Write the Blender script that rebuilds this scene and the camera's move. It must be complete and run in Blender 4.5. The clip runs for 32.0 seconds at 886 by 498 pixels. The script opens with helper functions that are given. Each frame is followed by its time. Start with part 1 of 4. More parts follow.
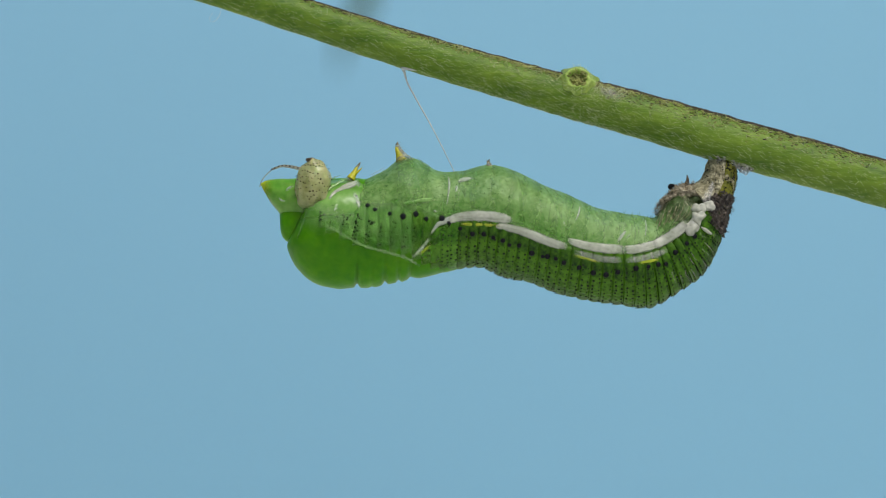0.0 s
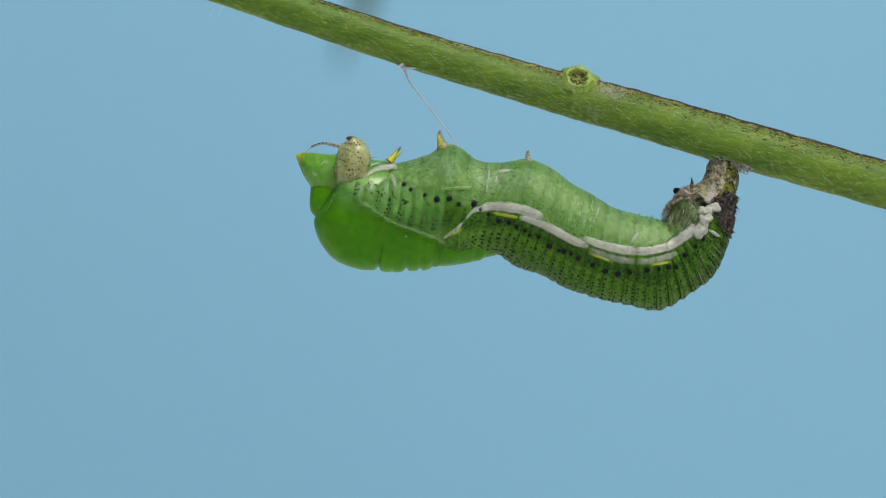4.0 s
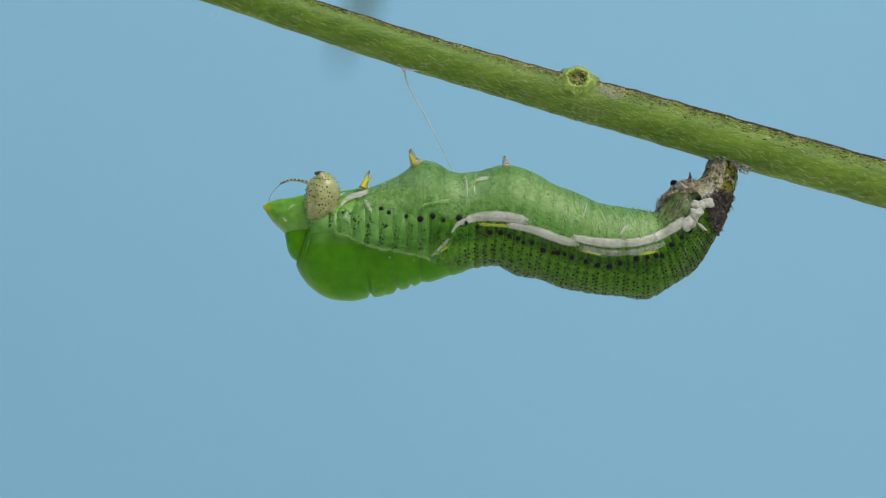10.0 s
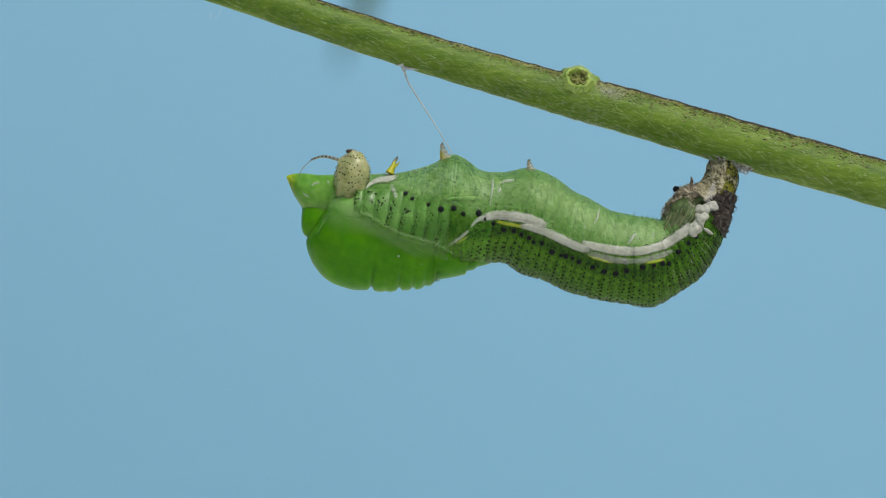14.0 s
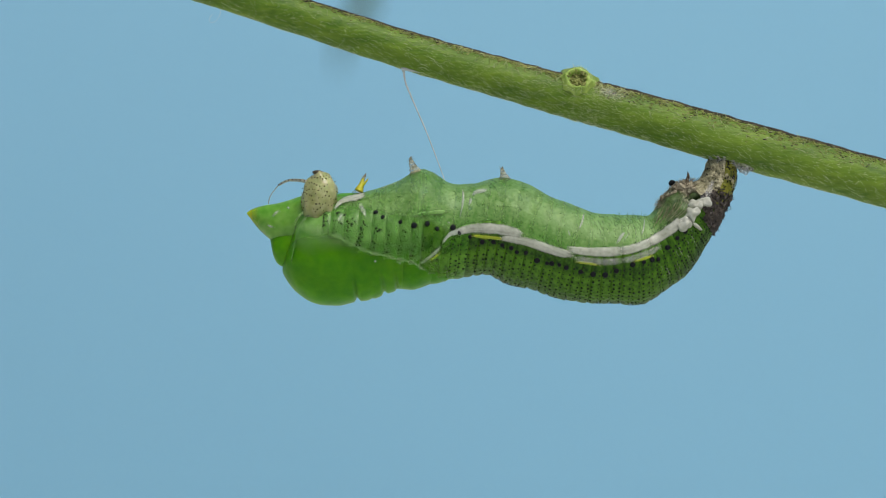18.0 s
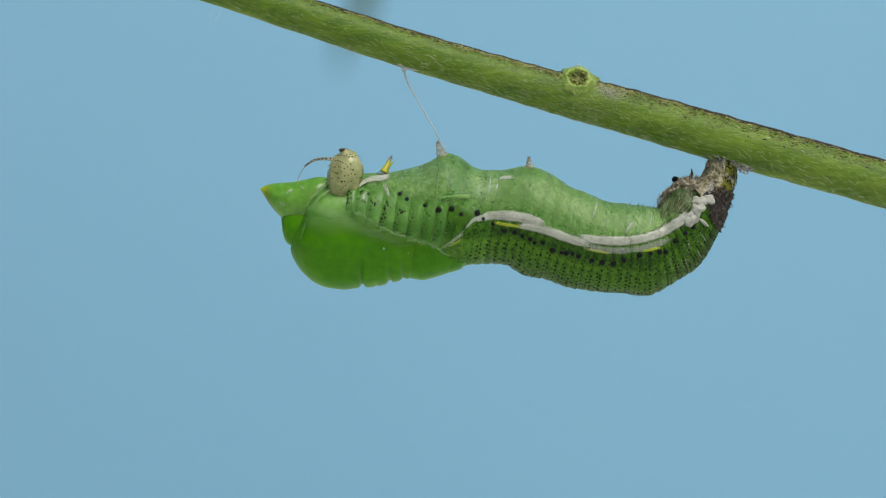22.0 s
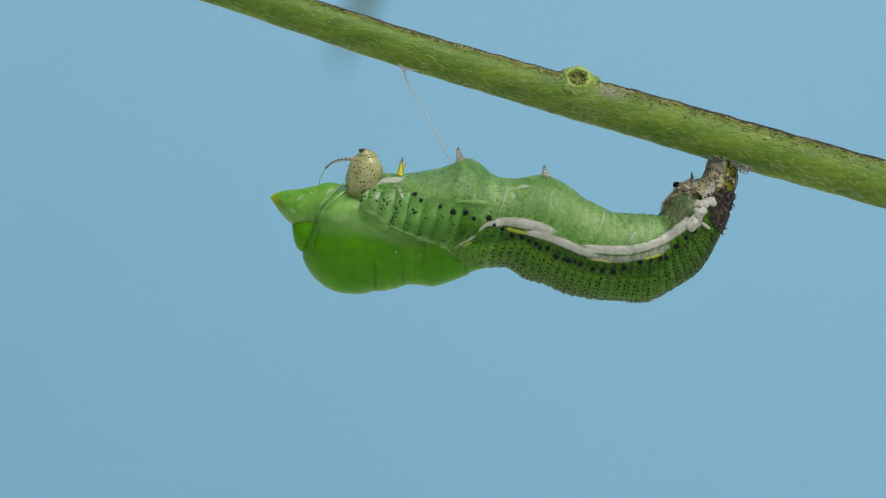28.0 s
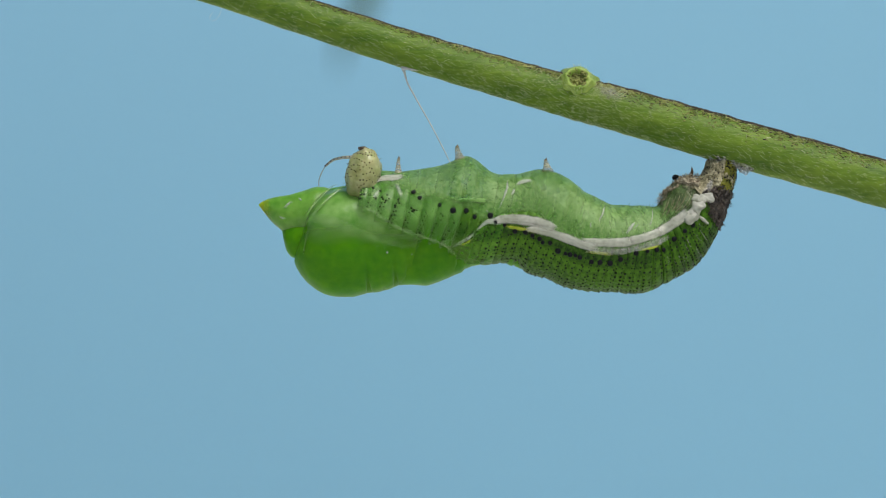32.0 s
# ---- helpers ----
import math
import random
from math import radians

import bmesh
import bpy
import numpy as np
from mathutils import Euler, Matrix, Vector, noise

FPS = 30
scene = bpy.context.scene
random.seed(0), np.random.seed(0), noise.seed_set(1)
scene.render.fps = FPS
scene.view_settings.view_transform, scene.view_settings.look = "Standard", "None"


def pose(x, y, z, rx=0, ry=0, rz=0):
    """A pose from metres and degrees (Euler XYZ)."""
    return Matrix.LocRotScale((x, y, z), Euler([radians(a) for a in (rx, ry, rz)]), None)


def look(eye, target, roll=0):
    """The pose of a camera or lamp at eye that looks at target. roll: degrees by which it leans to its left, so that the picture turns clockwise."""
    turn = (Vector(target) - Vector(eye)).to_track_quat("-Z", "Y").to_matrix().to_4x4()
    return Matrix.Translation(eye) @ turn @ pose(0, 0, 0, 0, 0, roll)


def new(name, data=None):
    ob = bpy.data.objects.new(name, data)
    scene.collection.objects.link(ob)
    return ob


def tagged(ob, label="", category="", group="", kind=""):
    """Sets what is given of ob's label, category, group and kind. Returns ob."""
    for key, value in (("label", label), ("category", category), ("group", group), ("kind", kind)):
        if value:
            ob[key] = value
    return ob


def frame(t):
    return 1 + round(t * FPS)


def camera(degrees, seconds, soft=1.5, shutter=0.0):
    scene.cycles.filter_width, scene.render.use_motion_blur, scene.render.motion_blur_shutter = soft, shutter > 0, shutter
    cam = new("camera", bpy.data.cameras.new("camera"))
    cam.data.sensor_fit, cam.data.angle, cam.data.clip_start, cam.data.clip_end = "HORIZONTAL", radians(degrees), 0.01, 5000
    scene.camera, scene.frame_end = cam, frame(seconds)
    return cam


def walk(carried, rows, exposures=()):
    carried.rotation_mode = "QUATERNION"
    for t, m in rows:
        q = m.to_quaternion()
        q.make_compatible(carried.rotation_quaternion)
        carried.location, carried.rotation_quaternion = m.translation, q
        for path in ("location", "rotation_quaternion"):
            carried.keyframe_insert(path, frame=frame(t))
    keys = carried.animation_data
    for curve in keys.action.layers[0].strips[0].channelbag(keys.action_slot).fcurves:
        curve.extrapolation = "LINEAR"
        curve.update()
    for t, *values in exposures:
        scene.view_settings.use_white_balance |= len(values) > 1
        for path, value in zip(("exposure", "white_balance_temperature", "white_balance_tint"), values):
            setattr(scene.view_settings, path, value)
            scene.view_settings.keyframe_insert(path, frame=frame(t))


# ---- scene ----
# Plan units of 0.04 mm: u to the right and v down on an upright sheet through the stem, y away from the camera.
K = 0.00004


def G(u, v, y=0.0):
    return Vector(((u - 784) * K, y * K, (441 - v) * K))


# ---- camera ----
DISTANCE = 784 / math.tan(radians(10))
cam = camera(20, 32.0, soft=0.95)
EYE = G(784, 441, -DISTANCE)
walk(cam, [(0, look(EYE, G(784, 441))), (32, look(EYE, G(784, 441)))])
cam.data.dof.use_dof = True
cam.data.dof.focus_distance = (DISTANCE - 28) * K
cam.data.dof.aperture_fstop = 20.0
scene.cycles.transparent_max_bounces = 32

# ---- light ----
world = bpy.data.worlds.new("overcast_sky")
scene.world = world
world.use_nodes = True
wn = world.node_tree
sky = wn.nodes.new("ShaderNodeTexSky")
sky.sky_type, sky.sun_disc = "NISHITA", False
sky.sun_elevation, sky.sun_rotation = radians(61), radians(149)
sky.air_density, sky.dust_density = 1.0, 4.0
wn.links.new(sky.outputs[0], wn.nodes["Background"].inputs[0])
wn.nodes["Background"].inputs[1].default_value = 0.074
sun = new("sun", bpy.data.lights.new("sun", "SUN"))
sun.data.energy, sun.data.angle, sun.data.color = 1.9, radians(26), (1.0, 0.97, 0.92)
sun.matrix_world = look((0.3, -0.5, 1.05), (0, 0, 0))


# ---- materials ----
def lin(r, g, b):
    return tuple(((c / 255 + 0.055) / 1.055) ** 2.4 if c > 10 else c / 3294 for c in (r, g, b)) + (1.0,)


def surface(name, dark, light, rough=0.5, grain=1800.0, blotch=350.0, bump=0.25, sss=0.0, clear=0.0, stretch=(1, 1, 1), sheen=0.0, wrinkle=0.0, shine=0.5, edged=False):
    """A mottled surface: blotches and grain between two colours, fine relief; clear: how much of it is see-through film; edged: it thins out to film at its margins."""
    m = bpy.data.materials.new(name)
    m.use_nodes = True
    nt = m.node_tree
    bsdf = nt.nodes["Principled BSDF"]
    tc, mp = nt.nodes.new("ShaderNodeTexCoord"), nt.nodes.new("ShaderNodeMapping")
    mp.inputs["Scale"].default_value = stretch
    nt.links.new(tc.outputs["Object"], mp.inputs[0])
    big, fine = nt.nodes.new("ShaderNodeTexNoise"), nt.nodes.new("ShaderNodeTexNoise")
    for node, scale, detail in ((big, blotch, 3), (fine, grain, 4)):
        node.inputs["Scale"].default_value, node.inputs["Detail"].default_value = scale, detail
        nt.links.new(mp.outputs[0], node.inputs["Vector"])
    both = nt.nodes.new("ShaderNodeMath")
    both.operation = "MULTIPLY_ADD"
    both.inputs[1].default_value = 0.55
    nt.links.new(big.outputs["Fac"], both.inputs[0])
    half = nt.nodes.new("ShaderNodeMath")
    half.operation = "MULTIPLY"
    half.inputs[1].default_value = 0.45
    nt.links.new(fine.outputs["Fac"], half.inputs[0])
    nt.links.new(half.outputs[0], both.inputs[2])
    ramp = nt.nodes.new("ShaderNodeValToRGB")
    ramp.color_ramp.elements[0].position, ramp.color_ramp.elements[0].color = 0.34, dark
    ramp.color_ramp.elements[1].position, ramp.color_ramp.elements[1].color = 0.66, light
    nt.links.new(both.outputs[0], ramp.inputs[0])
    nt.links.new(ramp.outputs[0], bsdf.inputs["Base Color"])
    bsdf.inputs["Roughness"].default_value, bsdf.inputs["Specular IOR Level"].default_value = rough, shine
    if sss:
        bsdf.inputs["Subsurface Weight"].default_value = sss
        bsdf.inputs["Subsurface Radius"].default_value = (0.5, 1.0, 0.2)
        bsdf.inputs["Subsurface Scale"].default_value = 0.0016
    if sheen:
        bsdf.inputs["Coat Weight"].default_value, bsdf.inputs["Coat Roughness"].default_value = sheen, 0.18
    bp = nt.nodes.new("ShaderNodeBump")
    bp.inputs["Strength"].default_value, bp.inputs["Distance"].default_value = bump, 0.0001
    nt.links.new(fine.outputs["Fac"], bp.inputs["Height"])
    nt.links.new(bp.outputs[0], bsdf.inputs["Normal"])
    if wrinkle:
        deep = nt.nodes.new("ShaderNodeBump")
        deep.inputs["Strength"].default_value, deep.inputs["Distance"].default_value = wrinkle, 0.0005
        nt.links.new(big.outputs["Fac"], deep.inputs["Height"])
        nt.links.new(deep.outputs[0], bp.inputs["Normal"])
    if clear or edged:
        mix, film = nt.nodes.new("ShaderNodeMixShader"), nt.nodes.new("ShaderNodeBsdfTransparent")
        mix.inputs[0].default_value = clear
        if edged:
            thin, span = nt.nodes.new("ShaderNodeAttribute"), nt.nodes.new("ShaderNodeMapRange")
            thin.attribute_name = "thin"
            span.inputs["To Min"].default_value = clear
            nt.links.new(thin.outputs["Fac"], span.inputs["Value"])
            nt.links.new(span.outputs[0], mix.inputs[0])
        nt.links.new(bsdf.outputs[0], mix.inputs[1])
        nt.links.new(film.outputs[0], mix.inputs[2])
        nt.links.new(mix.outputs[0], nt.nodes["Material Output"].inputs[0])
    return m


PAPER = surface("blue_paper", lin(138, 192, 219), lin(143, 198, 226), 0.9, 900, 3, 0.02)
BOUNCE = surface("bounce_white", lin(204, 204, 198), lin(222, 222, 216), 0.7, 200, 12, 0.05)
STEM = surface("stem_skin", lin(68, 106, 10), lin(124, 154, 46), 0.55, 3600, 700, 0.7, 0.12, stretch=(0.3, 1, 1), wrinkle=0.2, shine=0.35)
BARK = surface("dark_bark", lin(24, 20, 18), lin(70, 58, 48), 0.9, 4500, 1200, 0.8)
FLAKE = surface("bark_flake", lin(92, 104, 38), lin(166, 170, 98), 0.8, 3500, 900, 0.5)
SCAR = surface("scar_rim", lin(118, 156, 44), lin(192, 214, 112), 0.5, 3600, 1200, 0.8, wrinkle=0.5)
PITH = surface("scar_pith", lin(56, 48, 18), lin(176, 166, 104), 0.8, 3600, 1500, 1.0)
HAIR = surface("stem_hair", lin(190, 206, 140), lin(228, 234, 194), 0.35, 500, 300, 0.0)
SILK = surface("silk", lin(178, 188, 190), lin(216, 222, 222), 0.6, 3000, 900, 0.3)
PUPA = surface("pupa_green", lin(58, 130, 0), lin(90, 156, 6), 0.34, 1500, 260, 0.15, 0.6, sheen=0.08, wrinkle=0.4, shine=0.15, edged=True)
WING = surface("wing_case_green", lin(88, 154, 40), lin(150, 196, 106), 0.28, 1500, 300, 0.2, 0.0, sheen=0.45, wrinkle=0.8, shine=0.35, edged=True)
GLEAM = surface("pale_case", lin(126, 178, 84), lin(186, 214, 150), 0.25, 1500, 500, 0.2, 0.0, 0.35, sheen=0.4, edged=True)
HEADM = surface("head_case_green", lin(76, 142, 24), lin(124, 176, 70), 0.28, 1500, 360, 0.15, 0.45, sheen=0.4, wrinkle=0.6, shine=0.25, edged=True)
YELLOW = surface("yellow_tip", lin(190, 210, 30), lin(218, 228, 62), 0.45, 1500, 400, 0.1, 0.0, 0.15, edged=True)
YMARK = surface("yellow_film", lin(160, 186, 36), lin(204, 216, 70), 0.45, 2600, 700, 0.2, 0.0, 0.3, edged=True)
FOLD = surface("fold_green", lin(14, 52, 0), lin(90, 142, 22), 0.45, 3200, 600, 0.8, wrinkle=0.6, shine=0.25, edged=True)
RIB = surface("thin_fold_green", lin(26, 84, 0), lin(108, 164, 46), 0.42, 3200, 600, 0.8, wrinkle=0.6, shine=0.25, edged=True)
FILM = surface("skin_film", lin(54, 124, 16), lin(138, 192, 96), 0.35, 2600, 420, 0.5, 0.0, 0.46, sheen=0.2, wrinkle=0.5, shine=0.3, edged=True)
SHELL = surface("pale_skin", lin(72, 138, 30), lin(168, 206, 128), 0.42, 3200, 330, 1.0, 0.0, 0.3, sheen=0.06, wrinkle=0.9, shine=0.35, edged=True)
GAUZE = surface("silk_gauze", lin(180, 180, 172), lin(226, 226, 220), 0.6, 4000, 900, 0.5, 0.0, 0.66, edged=True)
ORANGE = surface("orange_knob", lin(196, 150, 16), lin(222, 180, 40), 0.4, 1500, 400, 0.1)
HEM = surface("skin_edge_and_highlight", lin(120, 172, 84), lin(176, 206, 146), 0.3, 2600, 700, 0.3, 0.0, 0.54, sheen=0.3, edged=True)
# near-white, paints wet glints into the colour; the torn film has it too
GLINT_FILM = surface("glint_and_torn_film", lin(196, 206, 186), lin(238, 242, 234), 0.2, 4200, 900, 0.5, 0.0, 0.5, edged=True)
BAND = surface("white_band", lin(180, 184, 166), lin(222, 224, 212), 0.42, 4200, 600, 0.2, 0.0, 0.24, wrinkle=0.1, edged=True)
FINE = surface("fine_dots", lin(56, 98, 32), lin(82, 126, 52), 0.6, 2000, 500, 0.1, shine=0.25)
OLIVEDOT = surface("olive_brown_dots", lin(58, 54, 22), lin(92, 86, 42), 0.5, 2000, 500, 0.1, shine=0.25)
BLACK = surface("black_spot", lin(3, 6, 12), lin(10, 16, 24), 0.6, 2000, 500, 0.1, shine=0.25)
SPECK = surface("speckle", lin(8, 20, 4), lin(24, 36, 10), 0.6, 2000, 500, 0.1, shine=0.25)
CAPSULE = surface("capsule_cream", lin(150, 156, 92), lin(204, 206, 150), 0.33, 2600, 420, 0.5, 0.25, sheen=0.12, wrinkle=0.35, edged=True)
BROWN = surface("capsule_brown", lin(44, 34, 22), lin(120, 98, 66), 0.4, 3000, 1200, 0.2)
LEGM = surface("leg_yellow", lin(160, 160, 6), lin(206, 202, 44), 0.45, 2600, 700, 0.3)
LEGPALE = surface("leg_pale", lin(146, 142, 104), lin(206, 200, 164), 0.35, 2600, 800, 0.4, 0.0, 0.42, edged=True)
CRUMPLE = surface("crumpled_skin", lin(4, 4, 5), lin(98, 88, 78), 0.5, 3000, 1500, 1.0, wrinkle=1.0, edged=True)
TUFT = surface("tuft_tan", lin(104, 94, 72), lin(220, 210, 182), 0.75, 5200, 1300, 1.0, wrinkle=0.8)
STALK = surface("stalk_grey", lin(96, 92, 56), lin(198, 192, 158), 0.5, 5200, 1300, 1.0, wrinkle=1.0)
OLIVE = surface("stalk_olive", lin(58, 70, 4), lin(138, 138, 26), 0.5, 3600, 1100, 0.7, wrinkle=0.6)
DULL = surface("dull_film", lin(56, 84, 34), lin(118, 138, 90), 0.45, 3400, 900, 0.8, wrinkle=0.9, edged=True)
LEAFG = surface("far_leaf", lin(70, 92, 60), lin(90, 110, 76), 0.6, 800, 200, 0.1)

# ---- mesh code ----
ORIGIN = {}


def join(*geos):
    verts, faces = [], []
    for v, f in geos:
        n = len(verts)
        verts += v
        faces += [tuple(i + n for i in face) for face in f]
    return verts, faces


def part(name, geo, material, parent=None, origin=None, label="", smooth=True, thin=None):
    """One mesh object, its vertices given in the world, with its origin at the given place, under a thing or a part; thin: how filmy each vertex is."""
    origin = Vector(origin) if origin is not None else (ORIGIN[parent.name] if parent else Vector((0, 0, 0)))
    me = bpy.data.meshes.new(name)
    me.from_pydata([tuple(Vector(p) - origin) for p in geo[0]], [], geo[1])
    me.materials.append(material)
    if thin is not None:
        me.attributes.new("thin", "FLOAT", "POINT").data.foreach_set("value", [min(1.0, max(0.0, float(x))) for x in thin])
    me.polygons.foreach_set("use_smooth", [smooth] * len(me.polygons))
    bm = bmesh.new()
    bm.from_mesh(me)
    bmesh.ops.recalc_face_normals(bm, faces=bm.faces)
    bm.to_mesh(me)
    bm.free()
    ob = new(name, me)
    ORIGIN[ob.name] = origin
    ob.location = origin
    if parent:
        ob.parent = parent
        ob.location = origin - ORIGIN[parent.name]
    if label:
        tagged(ob, label)
    return ob


def thing(name, base, label, category):
    ob = new(name)
    ob.empty_display_size = 0.002
    ob.location = base
    ORIGIN[ob.name] = Vector(base)
    return tagged(ob, label, category)


def skinned(loops, caps=True):
    """Closed loops of equal length joined into one body."""
    n, verts, faces = len(loops[0]), [p for loop in loops for p in loop], []
    for k in range(len(loops) - 1):
        for i in range(n):
            j = (i + 1) % n
            faces.append((k * n + i, k * n + j, (k + 1) * n + j, (k + 1) * n + i))
    if caps:
        faces += [tuple(range(n))[::-1], tuple(range((len(loops) - 1) * n, len(loops) * n))]
    return verts, faces


def woven(rows):
    """Open rows of equal length joined into one sheet of film."""
    n = len(rows[0])
    return [p for row in rows for p in row], [(k * n + i, k * n + i + 1, (k + 1) * n + i + 1, (k + 1) * n + i) for k in range(len(rows) - 1) for i in range(n - 1)]


def tube(path, radii, sides=8, wobble=0.0, seed=0):
    rnd = random.Random(seed)
    loops = []
    for k, p in enumerate(path):
        d = (path[min(k + 1, len(path) - 1)] - path[max(k - 1, 0)]).normalized()
        a = d.cross(Vector((0, 1, 0.01))).normalized()
        b = d.cross(a)
        r = radii[k] * K
        loops.append([p + (a * math.cos(2 * math.pi * i / sides) + b * math.sin(2 * math.pi * i / sides)) * r * (1 + wobble * (rnd.random() - 0.5)) for i in range(sides)])
    return skinned(loops)


def blob(c, ru, rv, ry, tilt=0.0, rough=0.0, scale=0.05, rings=10, sides=14, seed=0):
    """An ellipsoid in plan units, with noise on its radius, tilted in the sheet (degrees clockwise)."""
    ca, sa = math.cos(radians(tilt)), math.sin(radians(tilt))
    u0, v0, y0 = c
    loops = []
    for k in range(rings + 1):
        th = 0.08 + (math.pi - 0.16) * k / rings
        loop = []
        for i in range(sides):
            ph = 2 * math.pi * i / sides
            x, y, z = math.sin(th) * math.cos(ph) * ru, math.sin(th) * math.sin(ph) * ry, -math.cos(th) * rv
            f = 1 + rough * noise.noise(Vector((x * scale + seed * 7.1, y * scale, z * scale)))
            x, y, z = x * f, y * f, z * f
            loop.append(G(u0 + x * ca - z * sa, v0 + x * sa + z * ca, y0 + y))
        loops.append(loop)
    return skinned(loops)


def bead(p, n, r, flat=0.6, sides=6):
    """A small flattened bead of radius r on a surface at p with normal n."""
    a = n.orthogonal().normalized()
    b = n.cross(a)
    turns, m = [2 * math.pi * i / sides for i in range(sides)], sides
    ring = [p + (a * math.cos(t) + b * math.sin(t)) * r * K for t in turns]
    mid = [p + n * r * flat * 0.7 * K + (a * math.cos(t + math.pi / m) + b * math.sin(t + math.pi / m)) * r * 0.65 * K for t in turns]
    verts = ring + mid + [p + n * r * flat * K]
    faces = [(i, (i + 1) % m, m + i) for i in range(m)] + [((i + 1) % m, m + (i + 1) % m, m + i) for i in range(m)]
    faces += [(m + i, m + (i + 1) % m, 2 * m) for i in range(m)] + [tuple(range(m))[::-1]]
    return verts, faces


def spine_hair(p, d, length, r):
    a = d.orthogonal().normalized()
    b = d.cross(a)
    base = [p + (a * math.cos(t) + b * math.sin(t)) * r * K for t in (0, 2.094, 4.189)]
    return base + [p + d * length * K], [(0, 1, 3), (1, 2, 3), (2, 0, 3), (2, 1, 0)]


class Body:
    """A bent, swelling body: pairs of points on its upper and lower outline, oval across."""

    def __init__(self, pairs, depth):
        self.pairs, self.depth, self.last = np.array(pairs, float), depth, len(pairs) - 1
        steps = np.linspace(0, self.last, 40 * self.last + 1)
        self.steps, self.lines = steps, np.array([self.section(s) for s in steps])

    def section(self, s):
        s = min(max(s, 0.0), self.last - 1e-6)
        i = int(s)
        f, q = s - i, self.pairs
        p0, p1, p2, p3 = q[max(i - 1, 0)], q[i], q[i + 1], q[min(i + 2, self.last)]
        return 0.5 * (2 * p1 + (p2 - p0) * f + (2 * p0 - 5 * p1 + 4 * p2 - p3) * f * f + (3 * p1 - p0 - 3 * p2 + p3) * f ** 3)

    def at(self, s, phi, grow=1.0):
        q = self.section(s)
        c, r = (q[:2] + q[2:]) / 2, (q[:2] - q[2:]) / 2
        h = math.hypot(*r)
        uv = c + r * math.cos(phi) * grow
        return G(uv[0], uv[1], -self.depth * h * grow * math.sin(phi))

    def normal(self, s, phi):
        q = self.section(s)
        r = (q[:2] - q[2:]) / 2
        h = math.hypot(*r)
        e = 0.05
        a, b = self.at(s + e, phi) - self.at(s - e, phi), self.at(s, phi + e) - self.at(s, phi - e)
        n = a.cross(b)
        out = Vector((r[0] / h * math.cos(phi), -math.sin(phi), -r[1] / h * math.cos(phi)))
        n = n.normalized() if n.length > 0 else out
        return n if n.dot(out) > 0 else -n

    def locate(self, u, v):
        """Where on the near side the point (u, v) of the sheet lies, as seen by the eye: s and phi."""
        for _ in range(2):
            a, b = self.lines[:, :2], self.lines[:, 2:]
            d = b - a
            f = np.clip(((np.array((u, v)) - a) * d).sum(1) / (d * d).sum(1), 0.02, 0.98)
            k = int(np.argmin(((a + d * f[:, None] - (u, v)) ** 2).sum(1)))
            s, phi = self.steps[k], math.acos(1 - 2 * f[k])
            if _ == 0:
                y = self.depth * math.hypot(*d[k]) / 2 * math.sin(phi)
                g = 1 - y / DISTANCE
                u, v = 784 + (u - 784) * g, 441 + (v - 441) * g
        return s, phi

    def shell(self, ss, phis, grow, thick):
        """A curved plate with thickness over the given sections and angles."""
        loops = []
        for k, s in enumerate(ss):
            g = grow(k / (len(ss) - 1))
            loops.append([self.at(s, p, g) for p in phis] + [self.at(s, p, g - thick) for p in reversed(phis)])
        return skinned(loops)

    def ridge(self, path, widths, high, lift=0.0):
        """A raised strip that follows a path drawn on the near side, lifted off it by so much."""
        spots = [self.locate(u, v) for u, v in path]
        pts, nrm = [self.at(*q) for q in spots], [self.normal(*q) for q in spots]
        loops = []
        for k, p in enumerate(pts):
            t = (pts[min(k + 1, len(pts) - 1)] - pts[max(k - 1, 0)]).normalized()
            n = (nrm[k] - t * nrm[k].dot(t)).normalized()
            side = n.cross(t)
            w = widths[k] if len(widths) > 1 else widths[0]
            loops.append([p + n * lift * K + (side * math.cos(a) * w / 2 + n * (math.sin(a) * high if math.sin(a) > 0 else -high * 0.4)) * K for a in [2 * math.pi * i / 12 for i in range(12)]])
        return skinned(loops)

    def patch(self, path, widths, lift=1.2, dome=0.8, across=11, seed=0, fringe=0.75, core=0.6):
        """A thin flat strip that lies on the near side along a drawn path; also how filmy each vertex is: ragged margins, streaks along it."""
        pts, m, loops, thin = np.array(path, float), len(path) - 1, [], []
        for k, c in enumerate(pts):
            d = pts[min(k + 1, m)] - pts[max(k - 1, 0)]
            side = np.array((-d[1], d[0])) / math.hypot(*d)
            w = widths[k] * (1 + 0.08 * noise.noise(Vector((k * 0.5, seed, 1))))
            top, under, row = [], [], []
            for i in range(across):
                e = 2 * i / (across - 1) - 1
                q = self.locate(*(c + side * (e * w / 2 + 0.7 * noise.noise(Vector((k * 0.45, seed, 5 + e))))))
                p, n = self.at(*q), self.normal(*q)
                top.append(p + n * (lift + dome * (1 - e * e)) * K)
                under.append(p - n * 1.2 * K)
                end = max(0.0, 1 - min(k, m - k) / 4) ** 1.3
                row.append(fringe * max(0.0, (abs(e) - core) / (1 - core)) ** 1.5 + end + 0.4 * max(0.0, noise.noise(Vector((k * 0.13, i * 0.9, seed)))) + 0.3 * max(0.0, noise.noise(Vector((k * 0.5, i * 0.6, seed + 9)))))
            loops.append(top + under[::-1])
            thin += row + row[::-1]
        return skinned(loops), thin

